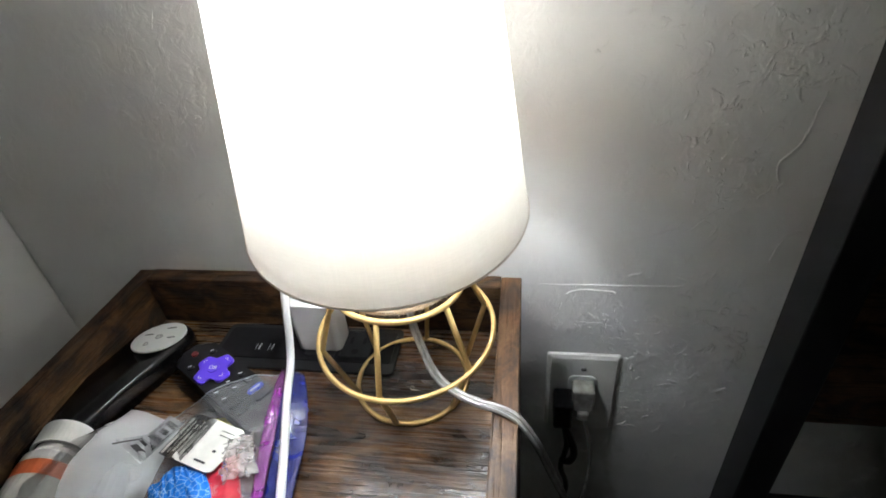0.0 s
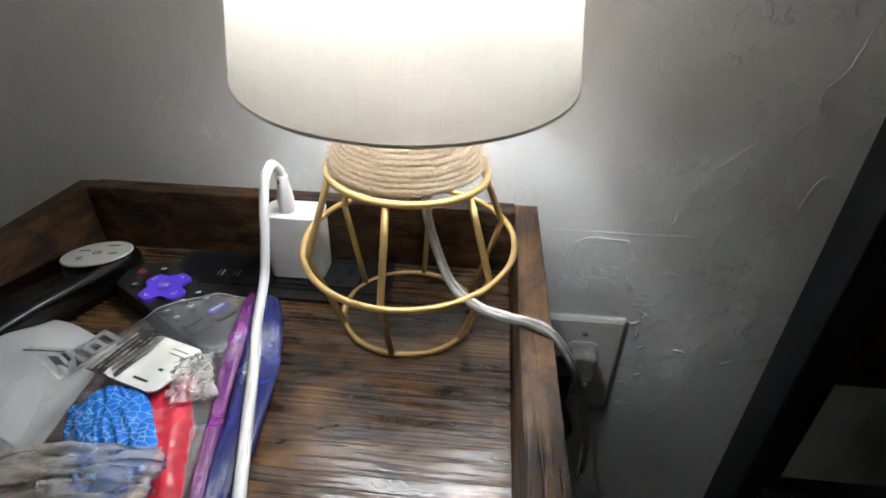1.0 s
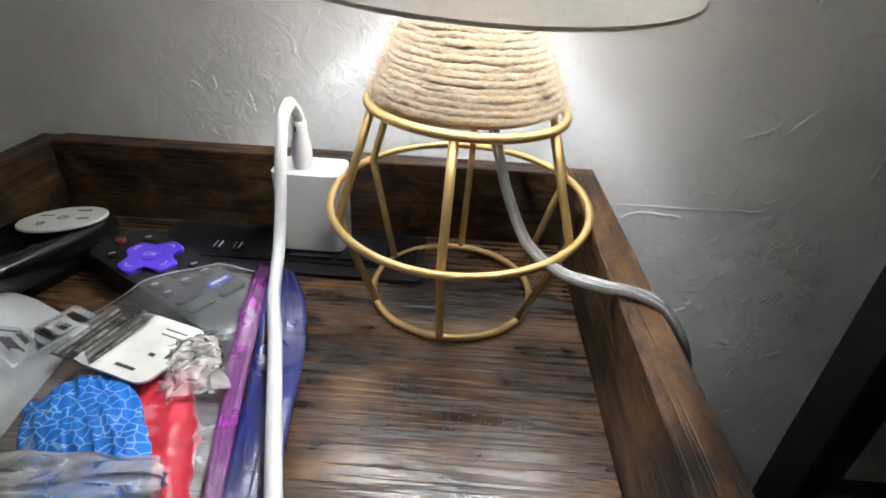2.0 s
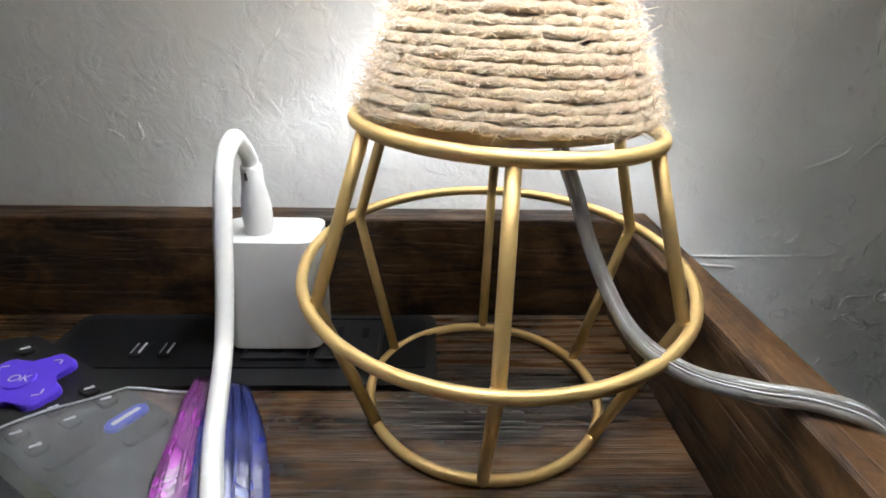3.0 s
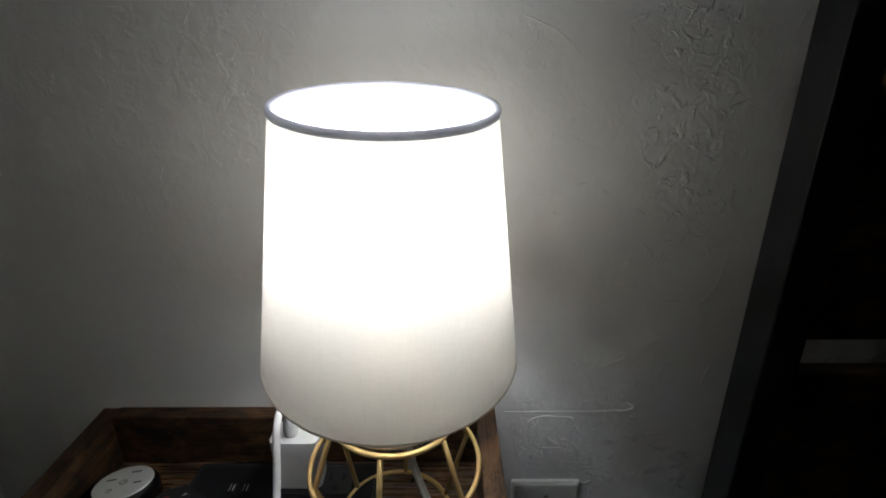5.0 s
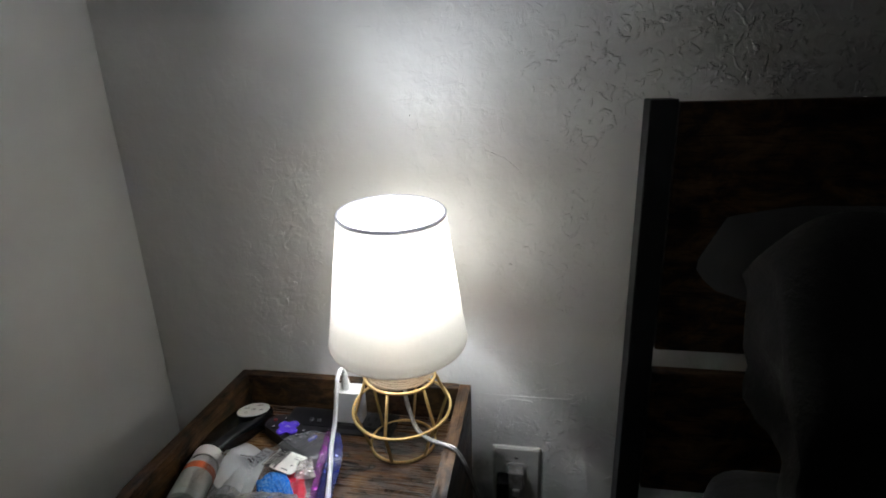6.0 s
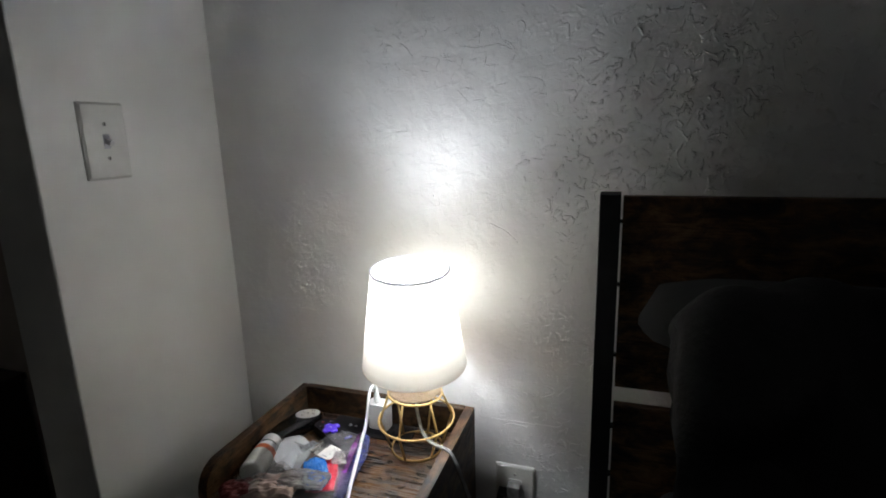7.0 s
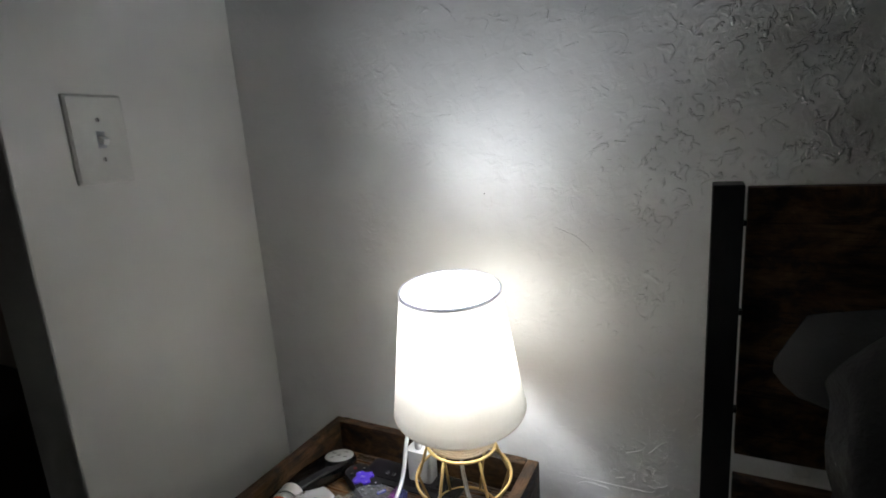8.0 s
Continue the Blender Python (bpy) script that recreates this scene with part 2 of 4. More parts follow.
M_RAILY = rustic("rail_wood_y", "y", 0.42, 0.42, 26, 0.4, 20, 14, 0.4, 0.3, 0.35)
M_SIDEWOOD = rustic("side_wood", "y", 0.55, 0.5)
M_HEAD = rustic("headboard_wood", "x", 0.42, 0.5, stripe=0.5)
M_BLACKMETAL = plain("black_steel", (0.012, 0.012, 0.014), 0.45, 0.3)
M_GOLD = plain("satin_gold", (0.70, 0.49, 0.20), 0.46, 0.55, 0.08, 90, 0.1)
M_ROPE = rope_fibre()
M_SHADE = fabric_shade()
M_TRIM = edge_tape("shade_edge_tape", (0.62, 0.62, 0.66), 0.55)
M_TRIM2 = edge_tape("shade_hem", (0.66, 0.60, 0.55), 0.30)
M_BULB = glow("led_bulb", (0.875, 0.925, 0.99), BULB)
M_WHITE = plain("white_plastic", (0.78, 0.78, 0.77), 0.32, 0, 0.03)
M_CABLE = plain("white_cable", (0.80, 0.80, 0.79), 0.38, 0, 0.03)
M_PLATE = plain("wall_plate", (0.77, 0.76, 0.73), 0.38, 0, 0.03)
M_BLACK = plain("black_plastic", (0.008, 0.008, 0.009), 0.36, 0, 0.2, 200, spec=0.3)
M_GLOSSBLACK = plain("gloss_black_plastic", (0.008, 0.008, 0.009), 0.2, 0, 0.2, 200, spec=0.6)
M_BLACKMATTE = plain("black_matte", (0.013, 0.013, 0.014), 0.42, 0, 0.2, 400, 0.2, spec=0.4)
M_SOCKET = plain("socket_black", (0.020, 0.020, 0.022), 0.38, 0, 0.15, 300, spec=0.5)
M_SLOT = plain("socket_slot", (0.003, 0.003, 0.003), 0.6)
M_SCREW = plain("nickel_screw", (0.55, 0.54, 0.52), 0.35, 0.9)
M_PURPLE = plain("purple_rubber", (0.10, 0.045, 0.62), 0.45, 0, 0.06)
M_KEY = plain("dark_key", (0.011, 0.011, 0.012), 0.5)
M_KEYGREY = plain("faint_grey_print", (0.10, 0.10, 0.10), 0.5)
M_LEGEND = plain("grey_legend", (0.62, 0.63, 0.65), 0.5)
M_DISC = plain("white_keypad", (0.66, 0.67, 0.66), 0.45, 0, 0.04)
M_INK = plain("dark_ink", (0.03, 0.03, 0.035), 0.6)
M_BRANDBLUE = plain("blue_key", (0.03, 0.06, 0.55), 0.4)
M_REDKEY = plain("dull_red_key", (0.20, 0.03, 0.03), 0.5)
M_CORD = clear_cord()
M_FILM = film("clear_bag_film", 0.17)
M_MILKY = plain("milky_plastic", (0.80, 0.84, 0.88), 0.4, 0, 0.10, 25)
M_MILKY.node_tree.nodes["Principled BSDF"].inputs["Alpha"].default_value = 0.46
M_INKFILM = film("printed_film", 0.9, (0.05, 0.045, 0.045), 0.4)
M_HAZE = film("hazy_film", 0.42, (0.80, 0.84, 0.88), 0.3)
M_CRINKLE = film("crinkled_packet", 0.48, (0.97, 0.91, 0.88), 0.10)
M_ZIPPER = film("purple_zip", 0.50, (0.42, 0.07, 0.44), 0.3)
M_FLAP = film("blue_bag_flap", 0.85, (0.03, 0.045, 0.26), 0.22)
M_RED = plain("red_pouch", (0.62, 0.035, 0.06), 0.3, 0, 0.1, 40, 0.2)
M_BLUE = pouch_print("blue_pouch", (0.02, 0.20, 0.72), (0.35, 0.62, 0.90))
M_YELLOW = plain("yellow_paper", (0.62, 0.52, 0.10), 0.8)
M_CARD = plain("white_card", (0.74, 0.73, 0.68), 0.5)
M_ORANGE = plain("orange_label", (0.75, 0.16, 0.05), 0.5)
M_BROWNPK = plain("brown_packet", (0.42, 0.30, 0.26), 0.4, 0, 0.5, 70)
M_BLANKET = cloth("charcoal_blanket", (0.013, 0.012, 0.0115), 70, 0.02)
M_PILLOW = cloth("grey_pillowcase", (0.085, 0.083, 0.083))
M_SHEET = cloth("dark_sheet", (0.022, 0.022, 0.024))
M_DARKWOOD = plain("dark_dresser_wood", (0.02, 0.013, 0.01), 0.5)

# ---- mesh helpers ----
BASE = {}


def thing(name, base, label, category, group=""):
    ob = new(name)
    ob.empty_display_size = 0.05
    ob.location = base
    BASE[ob.name] = Vector(base)
    return tagged(ob, label, category, group)


def finish(name, bm, material, smooth):
    me = bpy.data.meshes.new(name)
    bmesh.ops.recalc_face_normals(bm, faces=bm.faces[:])
    bm.to_mesh(me)
    bm.free()
    me.materials.append(material)
    if smooth:
        for p in me.polygons:
            p.use_smooth = True
    return me


def part(name, bm, material, parent, label="", smooth=False):
    """One mesh object under a thing or a part; bm is in world coordinates."""
    base = BASE[parent.name]
    bmesh.ops.translate(bm, verts=bm.verts[:], vec=-base)
    ob = new(name, finish(name, bm, material, smooth))
    ob.parent = parent
    BASE[ob.name] = base
    return tagged(ob, label) if label else ob


def single(name, bm, material, label, category="", kind="", smooth=False, origin=None):
    o = Vector(origin) if origin else Vector((0, 0, 0))
    bmesh.ops.translate(bm, verts=bm.verts[:], vec=-o)
    ob = new(name, finish(name, bm, material, smooth))
    ob.location = o
    BASE[ob.name] = o
    return tagged(ob, label, category, "", kind)


def box(x0, x1, y0, y1, z0, z1, bevel=0.0, seg=2, bm=None):
    own = bmesh.new()
    bmesh.ops.create_cube(own, size=1)
    for v in own.verts:
        v.co = Vector((x0 + (v.co.x + 0.5) * (x1 - x0), y0 + (v.co.y + 0.5) * (y1 - y0), z0 + (v.co.z + 0.5) * (z1 - z0)))
    if bevel:
        bmesh.ops.bevel(own, geom=own.edges[:], offset=bevel, segments=seg, profile=0.5, affect="EDGES")
    return merged(bm, own)


def merged(bm, own):
    if bm is None:
        return own
    me = bpy.data.meshes.new("tmp")
    own.to_mesh(me)
    own.free()
    bm.from_mesh(me)
    bpy.data.meshes.remove(me)
    return bm


def moved(bm, m):
    bmesh.ops.transform(bm, matrix=m, verts=bm.verts[:])
    return bm


def smooth_path(pts, steps=8, closed=False):
    p = [Vector(q) for q in pts]
    n = len(p)
    out = []
    last = n if closed else n - 1
    for i in range(last):
        if closed:
            a, b, c, d = p[i - 1], p[i], p[(i + 1) % n], p[(i + 2) % n]
        else:
            a, b, c, d = p[max(i - 1, 0)], p[i], p[i + 1], p[min(i + 2, n - 1)]
        for k in range(steps):
            t = k / steps
            out.append(0.5 * ((2 * b) + (c - a) * t + (2 * a - 5 * b + 4 * c - d) * t * t + (3 * b - a - 3 * c + d) * t ** 3))
    if not closed:
        out.append(p[-1])
    return out


def tube(pts, r, seg=10, closed=False, flat=1.0, bm=None, radii=None):
    """A tube along points; flat < 1 squashes its section."""
    own = bmesh.new()
    n = len(pts)
    pts = [Vector(q) for q in pts]
    rings = []
    up = None
    for i in range(n):
        if closed:
            d = pts[(i + 1) % n] - pts[i - 1]
        else:
            d = pts[min(i + 1, n - 1)] - pts[max(i - 1, 0)]
        d.normalize()
        if up is None:
            up = d.orthogonal().normalized() if abs(d.z) > 0.95 else Vector((0, 0, 1))
        up = (up - d * up.dot(d)).normalized()
        side = d.cross(up)
        rr = radii[i] if radii else r
        rings.append([own.verts.new(pts[i] + (side * math.cos(2 * math.pi * k / seg) + up * flat * math.sin(2 * math.pi * k / seg)) * rr) for k in range(seg)])
    for i in range(n if closed else n - 1):
        a, b = rings[i], rings[(i + 1) % n]
        for k in range(seg):
            own.faces.new((a[k], a[(k + 1) % seg], b[(k + 1) % seg], b[k]))
    if not closed:
        own.faces.new(rings[0])
        own.faces.new(rings[-1][::-1])
    return merged(bm, own)


def lathe(profile, centre, axis=(0, 0, 1), seg=48, closed=False, bm=None):
    """Turns (radius, height) pairs about an axis through centre."""
    own = bmesh.new()
    q = Vector((0, 0, 1)).rotation_difference(Vector(axis).normalized())
    c = Vector(centre)
    rings = []
    for r, h in profile:
        if r < 1e-6:
            rings.append([own.verts.new(c + q @ Vector((0, 0, h)))])
        else:
            rings.append([own.verts.new(c + q @ Vector((r * math.cos(2 * math.pi * k / seg), r * math.sin(2 * math.pi * k / seg), h))) for k in range(seg)])
    pairs = list(zip(rings[:-1], rings[1:]))
    if closed:
        pairs.append((rings[-1], rings[0]))
    for a, b in pairs:
        for k in range(seg):
            k2 = (k + 1) % seg
            if len(a) == 1 and len(b) == 1:
                continue
            if len(a) == 1:
                own.faces.new((a[0], b[k], b[k2]))
            elif len(b) == 1:
                own.faces.new((a[k], b[0], a[k2]))
            else:
                own.faces.new((a[k], b[k], b[k2], a[k2]))
    return merged(bm, own)


def prism(outline, z0, z1, bevel=0.0, bm=None):
    """An outline in x, y raised from z0 to z1."""
    own = bmesh.new()
    lo = [own.verts.new((x, y, z0)) for x, y in outline]
    hi = [own.verts.new((x, y, z1)) for x, y in outline]
    n = len(lo)
    own.faces.new(lo[::-1])
    top = own.faces.new(hi)
    for k in range(n):
        own.faces.new((lo[k], lo[(k + 1) % n], hi[(k + 1) % n], hi[k]))
    if bevel:
        bmesh.ops.bevel(own, geom=list(top.edges), offset=bevel, segments=2, profile=0.5, affect="EDGES")
    return merged(bm, own)


def sheet(nu, nv, f, thick=0.0):
    """A grid surface through f(u, v), doubled to a thickness if given."""
    own = bmesh.new()
    g = [[own.verts.new(f(i / nu, j / nv)) for j in range(nv + 1)] for i in range(nu + 1)]
    for i in range(nu):
        for j in range(nv):
            own.faces.new((g[i][j], g[i + 1][j], g[i + 1][j + 1], g[i][j + 1]))
    if thick:
        bmesh.ops.recalc_face_normals(own, faces=own.faces[:])
        bmesh.ops.solidify(own, geom=own.faces[:], thickness=thick)
    return own


def rounded(w, h, r, n=5):
    """Outline of a rounded rectangle about the origin."""
    out = []
    for cx, cy, a0 in ((w / 2 - r, h / 2 - r, 0), (-w / 2 + r, h / 2 - r, 90), (-w / 2 + r, -h / 2 + r, 180), (w / 2 - r, -h / 2 + r, 270)):
        for k in range(n + 1):
            a = radians(a0 + 90 * k / n)
            out.append((cx + r * math.cos(a), cy + r * math.sin(a)))
    return out


# ---- the room ----
single("wall_north", box(WALL_X - 0.12, 2.5, 0.0, 0.12, 0, 2.4), M_WALL, "grey-white hand-trowelled plaster wall behind the nightstand", "wall", "structure")
single("wall_west", box(WALL_X - 0.12, WALL_X, WALL_END, 0.0, 0, 2.4, 0.004), M_SIDE, "short smooth painted wall beside the nightstand", "wall", "structure")
single("wall_hall_north", box(-2.2, WALL_X - 0.12, 0.0, 0.12, 0, 2.4), M_HALL, "plain painted wall of the dark hall", "wall", "structure")
single("wall_hall_west", box(-2.32, -2.2, -2.8, 0.12, 0, 2.4), M_HALL, "plain painted wall of the dark hall", "wall", "structure")
single("wall_south", box(-2.32, 2.62, -2.92, -2.8, 0, 2.4), M_SIDE, "plain painted wall closing the dark room", "wall", "structure")
single("wall_east", box(2.5, 2.62, -2.8, 0.12, 0, 2.4), M_SIDE, "plain painted wall closing the dark room", "wall", "structure")
single("floor", box(-2.32, 2.62, -2.92, 0.12, -0.1, 0), M_FLOOR, "beige carpet floor under the bed and nightstand", "floor", "structure")
single("ceiling", box(-2.32, 2.62, -2.92, 0.12, 2.4, 2.5), M_CEIL, "plain white ceiling above the bedroom", "ceiling", "structure")


# trowel ridges standing proud of the plaster
RIDGES = (((0.119, 0.587), (0.210, 0.587), (0.263, 0.588), (0.272, 0.594), (0.262, 0.600)), ((0.150, 0.573), (0.164, 0.580), (0.200, 0.578), (0.198, 0.573)),
          ((0.290, 0.540), (0.292, 0.553), (0.309, 0.555)), ((0.346, 0.793), (0.339, 0.750), (0.326, 0.729), (0.331, 0.711)), ((0.229, 0.650), (0.253, 0.661), (0.256, 0.668)),
          ((0.262, 0.656), (0.282, 0.678), (0.290, 0.684)), ((0.345, 0.623), (0.353, 0.653), (0.365, 0.657)))
HIGH_RIDGES = (((0.062, 1.356), (0.097, 1.348), (0.141, 1.352), (0.167, 1.340), (0.151, 1.359)), ((0.181, 1.291), (0.214, 1.288), (0.226, 1.276), (0.219, 1.258)),
               ((-0.010, 1.341), (0.024, 1.333), (0.018, 1.318)), ((-0.072, 1.199), (-0.047, 1.200)), ((0.122, 1.017), (0.156, 1.001), (0.179, 0.979)), ((0.400, 1.314), (0.441, 1.302), (0.454, 1.273)),
               ((0.385, 1.152), (0.408, 1.166), (0.427, 1.185), (0.427, 1.228)), ((0.486, 1.207), (0.501, 1.188), (0.510, 1.201)), ((0.600, 1.311), (0.608, 1.272)), ((0.542, 1.200), (0.566, 1.163)))
wall_n = bpy.data.objects["wall_north"]
for stroke in RIDGES + HIGH_RIDGES:
    path = smooth_path([(x, 0.0, z) for x, z in stroke], 6)
    path = [p + Vector((0.0012 * noise.noise(p * 90), 0, 0.0012 * noise.noise(p * 90 + Vector((5, 0, 0))))) for p in path]
    rad = [(0.0006 if path[0].z > 0.9 else 0.0008) * (0.35 + 0.9 * math.sin(math.pi * (k + 0.5) / len(path)) ** 0.5) * (1 + 0.5 * noise.noise(p * 160)) for k, p in enumerate(path)]
    part("plaster_ridge", tube(path, 0.001, 8, radii=rad), M_WALL, wall_n, smooth=True)
part("plaster_blob", tube([Vector((0.318 + 0.0045 * math.cos(k * math.pi / 10), 0, 0.555 + 0.0050 * math.sin(k * math.pi / 10))) for k in range(20)], 0.0011, 6, True), M_WALL, wall_n, smooth=True)
part("nail_hole", lathe([(0.0009, 0), (0.0009, 0.0004), (0, 0.0004)], (0.006, 0, 1.071), (0, -1, 0), 10), M_SLOT, wall_n)


def plaster_crumbs():
    """Loose worm-like crumbs of plaster left by the trowel, strewn in patches over the wall."""
    rng = random.Random(11)
    own_verts, own_faces = [], []
    # count, middle x and spread, middle z and spread, stroke length, half width, usual slope
    fields = ((54, 0.45, 0.075, 1.205, 0.09, 0.028, 0.0015, 1.5), (80, 0.47, 0.09, 1.20, 0.09, 0.008, 0.0014, 1.2), (36, 0.68, 0.12, 1.25, 0.10, 0.032, 0.0015, 1.6), (80, 0.50, 0.10, 1.112, 0.012, 0.007, 0.0014, 1.3),
              (34, 0.31, 0.025, 1.19, 0.045, 0.010, 0.0008, 2.0), (45, 0.06, 0.08, 1.345, 0.035, 0.022, 0.0008, 0.2), (20, -0.06, 0.02, 1.36, 0.035, 0.020, 0.0008, 1.8), (12, 0.24, 0.06, 1.27, 0.05, 0.026, 0.0009, -0.2),
              (44, 0.205, 0.050, 0.535, 0.025, 0.012, 0.0005, 0.1), (80, 0.300, 0.050, 0.440, 0.090, 0.012, 0.0009, 0.5), (18, 0.28, 0.04, 0.60, 0.05, 0.018, 0.0007, 0.6), (70, 0.285, 0.050, 0.740, 0.110, 0.012, 0.0006, 0.9), (18, -0.21, 0.07, 0.720, 0.060, 0.014, 0.0007, 0.6),
              (55, 0.30, 0.035, 0.92, 0.07, 0.012, 0.0007, 1.0), (60, 0.27, 0.05, 0.82, 0.08, 0.011, 0.0007, 0.8), (16, -0.10, 0.10, 0.95, 0.10, 0.014, 0.0006, 1.0))
    for n, mx_, sx, mz, sz, length, rad, slope in fields:
        for _ in range(n):
            x, z = rng.gauss(mx_, sx), rng.gauss(mz, sz)
            if x < -0.5 or z < 0.05:
                continue
            k = rng.choice((3, 5, 6, 8))
            step = length * rng.uniform(0.35, 1.6) / k
            ang = rng.gauss(slope, 0.45)
            bend = rng.gauss(0, 0.08) if rng.random() < 0.93 else rng.choice((-0.4, 0.4))
            pts = [(x, z)]
            for _k in range(k):
                ang += bend + rng.gauss(0, 0.42)
                x, z = x + step * math.cos(ang), z + step * math.sin(ang)
                pts.append((x, z))
            path = smooth_path([(a, 0.0002, b) for a, b in pts], 3)
            top = rad * rng.uniform(0.5, 1.4)
            first = len(own_verts)
            seg = 6
            for q, p in enumerate(path):
                d = path[min(q + 1, len(path) - 1)] - path[max(q - 1, 0)]
                d.normalize()
                side = Vector((-d.z, 0, d.x))
                w = top * (0.3 + math.sin(math.pi * (q + 0.4) / len(path)) ** 0.6) * rng.uniform(0.45, 1.45)
                for g in range(seg):
                    a = math.pi * g / (seg - 1)
                    own_verts.append(p + side * (w * 1.05 * math.cos(a)) + Vector((0, -w * 0.78 * math.sin(a), 0)))
            for q in range(len(path) - 1):
                for g in range(seg - 1):
                    b = first + q * seg + g
                    own_faces.append((b, b + 1, b + seg + 1, b + seg))
    me = bpy.data.meshes.new("plaster_crumbs")
    me.from_pydata([tuple(v) for v in own_verts], [], own_faces)
    for p in me.polygons:
        p.use_smooth = True
    me.materials.append(M_WALL)
    ob = new("plaster_crumbs", me)
    ob.parent = wall_n
    tagged(ob, "small raised plaster crumbs and trowel marks", kind="stuff")


plaster_crumbs()


# ---- nightstand ----
def nightstand():
    t = thing("nightstand", (-0.1, -0.22, 0), "rustic brown wooden nightstand with raised tray rim and curved side fronts", "nightstand")

    def side(x0, x1, name):
        own = bmesh.new()
        prof = [(NY1, 0.03), (NY1, RIM)]
        r = 0.045
        for k in range(9):
            a = radians(90 * k / 8)
            prof.append((NY0 + r - r * math.sin(a), RIM - r + r * math.cos(a)))
        prof.append((NY0, 0.03))
        lo = [own.verts.new((x0, y, z)) for y, z in prof]
        hi = [own.verts.new((x1, y, z)) for y, z in prof]
        n = len(prof)
        own.faces.new(lo)
        own.faces.new(hi[::-1])
        for k in range(n):
            own.faces.new((lo[k], lo[(k + 1) % n], hi[(k + 1) % n], hi[k]))
        bmesh.ops.bevel(own, geom=own.edges[:], offset=0.0012, segments=2, profile=0.5, affect="EDGES")
        return part(name, own, M_RAILY, t)

    side(NX1 - 0.019, NX1, "side_panel")
    side(NX0, NX0 + 0.019, "side_panel")
    part("back_rail", box(NX0 + 0.019, NX1 - 0.019, NY1 - 0.019, NY1 - 0.001, TOP - 0.02, RIM + 0.002, 0.0012), M_RAILX, t)
    xi0, xi1 = NX0 + 0.0195, NX1 - 0.0195
    part("board", box(xi0, xi1, -0.2940, NY1 - 0.0195, TOP - 0.018, TOP, 0.0003), M_TOPWOOD, t)
    part("board", box(xi0, xi1, NY0 + 0.004, -0.29405, TOP - 0.018, TOP - 0.0001, 0.0003), M_TOPWOOD, t)
    part("back_panel", box(xi0, xi1, NY1 - 0.018, NY1 - 0.010, 0.05, TOP - 0.021), M_SIDEWOOD, t)
    part("shelf", box(xi0, xi1, NY0 + 0.01, NY1 - 0.02, 0.06, 0.08), M_SIDEWOOD, t)
    part("drawer_front", box(xi0 + 0.002, xi1 - 0.002, NY0 + 0.002, NY0 + 0.02, 0.38, TOP - 0.022, 0.001), M_RAILX, t)
    for x in (NX0 + 0.01, NX1 - 0.01):
        for y in (NY0 + 0.02, NY1 - 0.02):
            part("foot", lathe([(0, 0), (0.009, 0), (0.009, 0.031), (0, 0.031)], (x, y, 0), seg=16), M_BLACKMETAL, t)
    return t


nightstand()


# ---- power strip let into the tray ----
def power_strip():
    x0, x1, y0, y1 = -0.203, -0.015, -0.141, -0.082
    t = thing("power_strip", ((x0 + x1) / 2, (y0 + y1) / 2, TOP), "black power strip with outlets and USB ports in the tray", "power strip")
    part("housing", moved(prism(rounded(x1 - x0, y1 - y0, 0.004), TOP, TOP + 0.0028, 0.0008), Matrix.Translation(((x0 + x1) / 2, (y0 + y1) / 2, 0))), M_BLACKMATTE, t)
    zt = TOP + 0.0028
    part("inset", moved(prism(rounded(x1 - x0 - 0.010, y1 - y0 - 0.018, 0.003), zt, zt + 0.0008, 0.0003), Matrix.Translation(((x0 + x1) / 2, (y0 + y1) / 2 + 0.003, 0))), M_BLACK, t)
    zt += 0.0008
    for cx in (-0.0575, -0.092):
        s = part("outlet", moved(prism(rounded(0.0305, 0.0355, 0.002), zt, zt + 0.0007, 0.0003), Matrix.Translation((cx, -0.106, 0))), M_SOCKET, t)
        # raised frame round the socket face
        for x0, x1_, y0_, y1_ in ((-0.0155, 0.0155, 0.0165, 0.0180), (-0.0155, 0.0155, -0.0180, -0.0165), (-0.0155, -0.0140, -0.0165, 0.0165), (0.0140, 0.0155, -0.0165, 0.0165)):
            part("socket_edge", box(cx + x0, cx + x1_, -0.106 + y0_, -0.106 + y1_, zt + 0.0002, zt + 0.0016, 0.0004), M_SOCKET, s)
        for dx, h in ((-0.0066, 0.0095), (0.0066, 0.0082)):
            part("slot", box(cx + dx - 0.0017, cx + dx + 0.0017, -0.1015 - h / 2, -0.1015 + h / 2, zt + 0.0006, zt + 0.0010), M_SLOT, s)
        part("ground_hole", moved(prism(rounded(0.0068, 0.0062, 0.0028), zt + 0.0006, zt + 0.0010), Matrix.Translation((cx, -0.1160, 0))), M_SLOT, s)
    for k in range(8):
        part("rating_mark", box(-0.071 + 0.0034 * k, -0.0688 + 0.0034 * k, -0.0868, -0.0858, zt - 0.0001, zt + 0.0002), M_KEYGREY, t)
    for cx in (-0.158, -0.1445):
        s = part("usb_port", box(cx - 0.0030, cx + 0.0030, -0.1215, -0.1085, zt, zt + 0.0006), M_SLOT, t)
        part("contact_tongue", box(cx + 0.0007, cx + 0.0015, -0.119, -0.111, zt + 0.0006, zt + 0.0011), M_LEGEND, s)
        part("port_edge", box(cx - 0.0028, cx - 0.0024, -0.119, -0.111, zt + 0.0006, zt + 0.0009), M_TRIM, s)


power_strip()


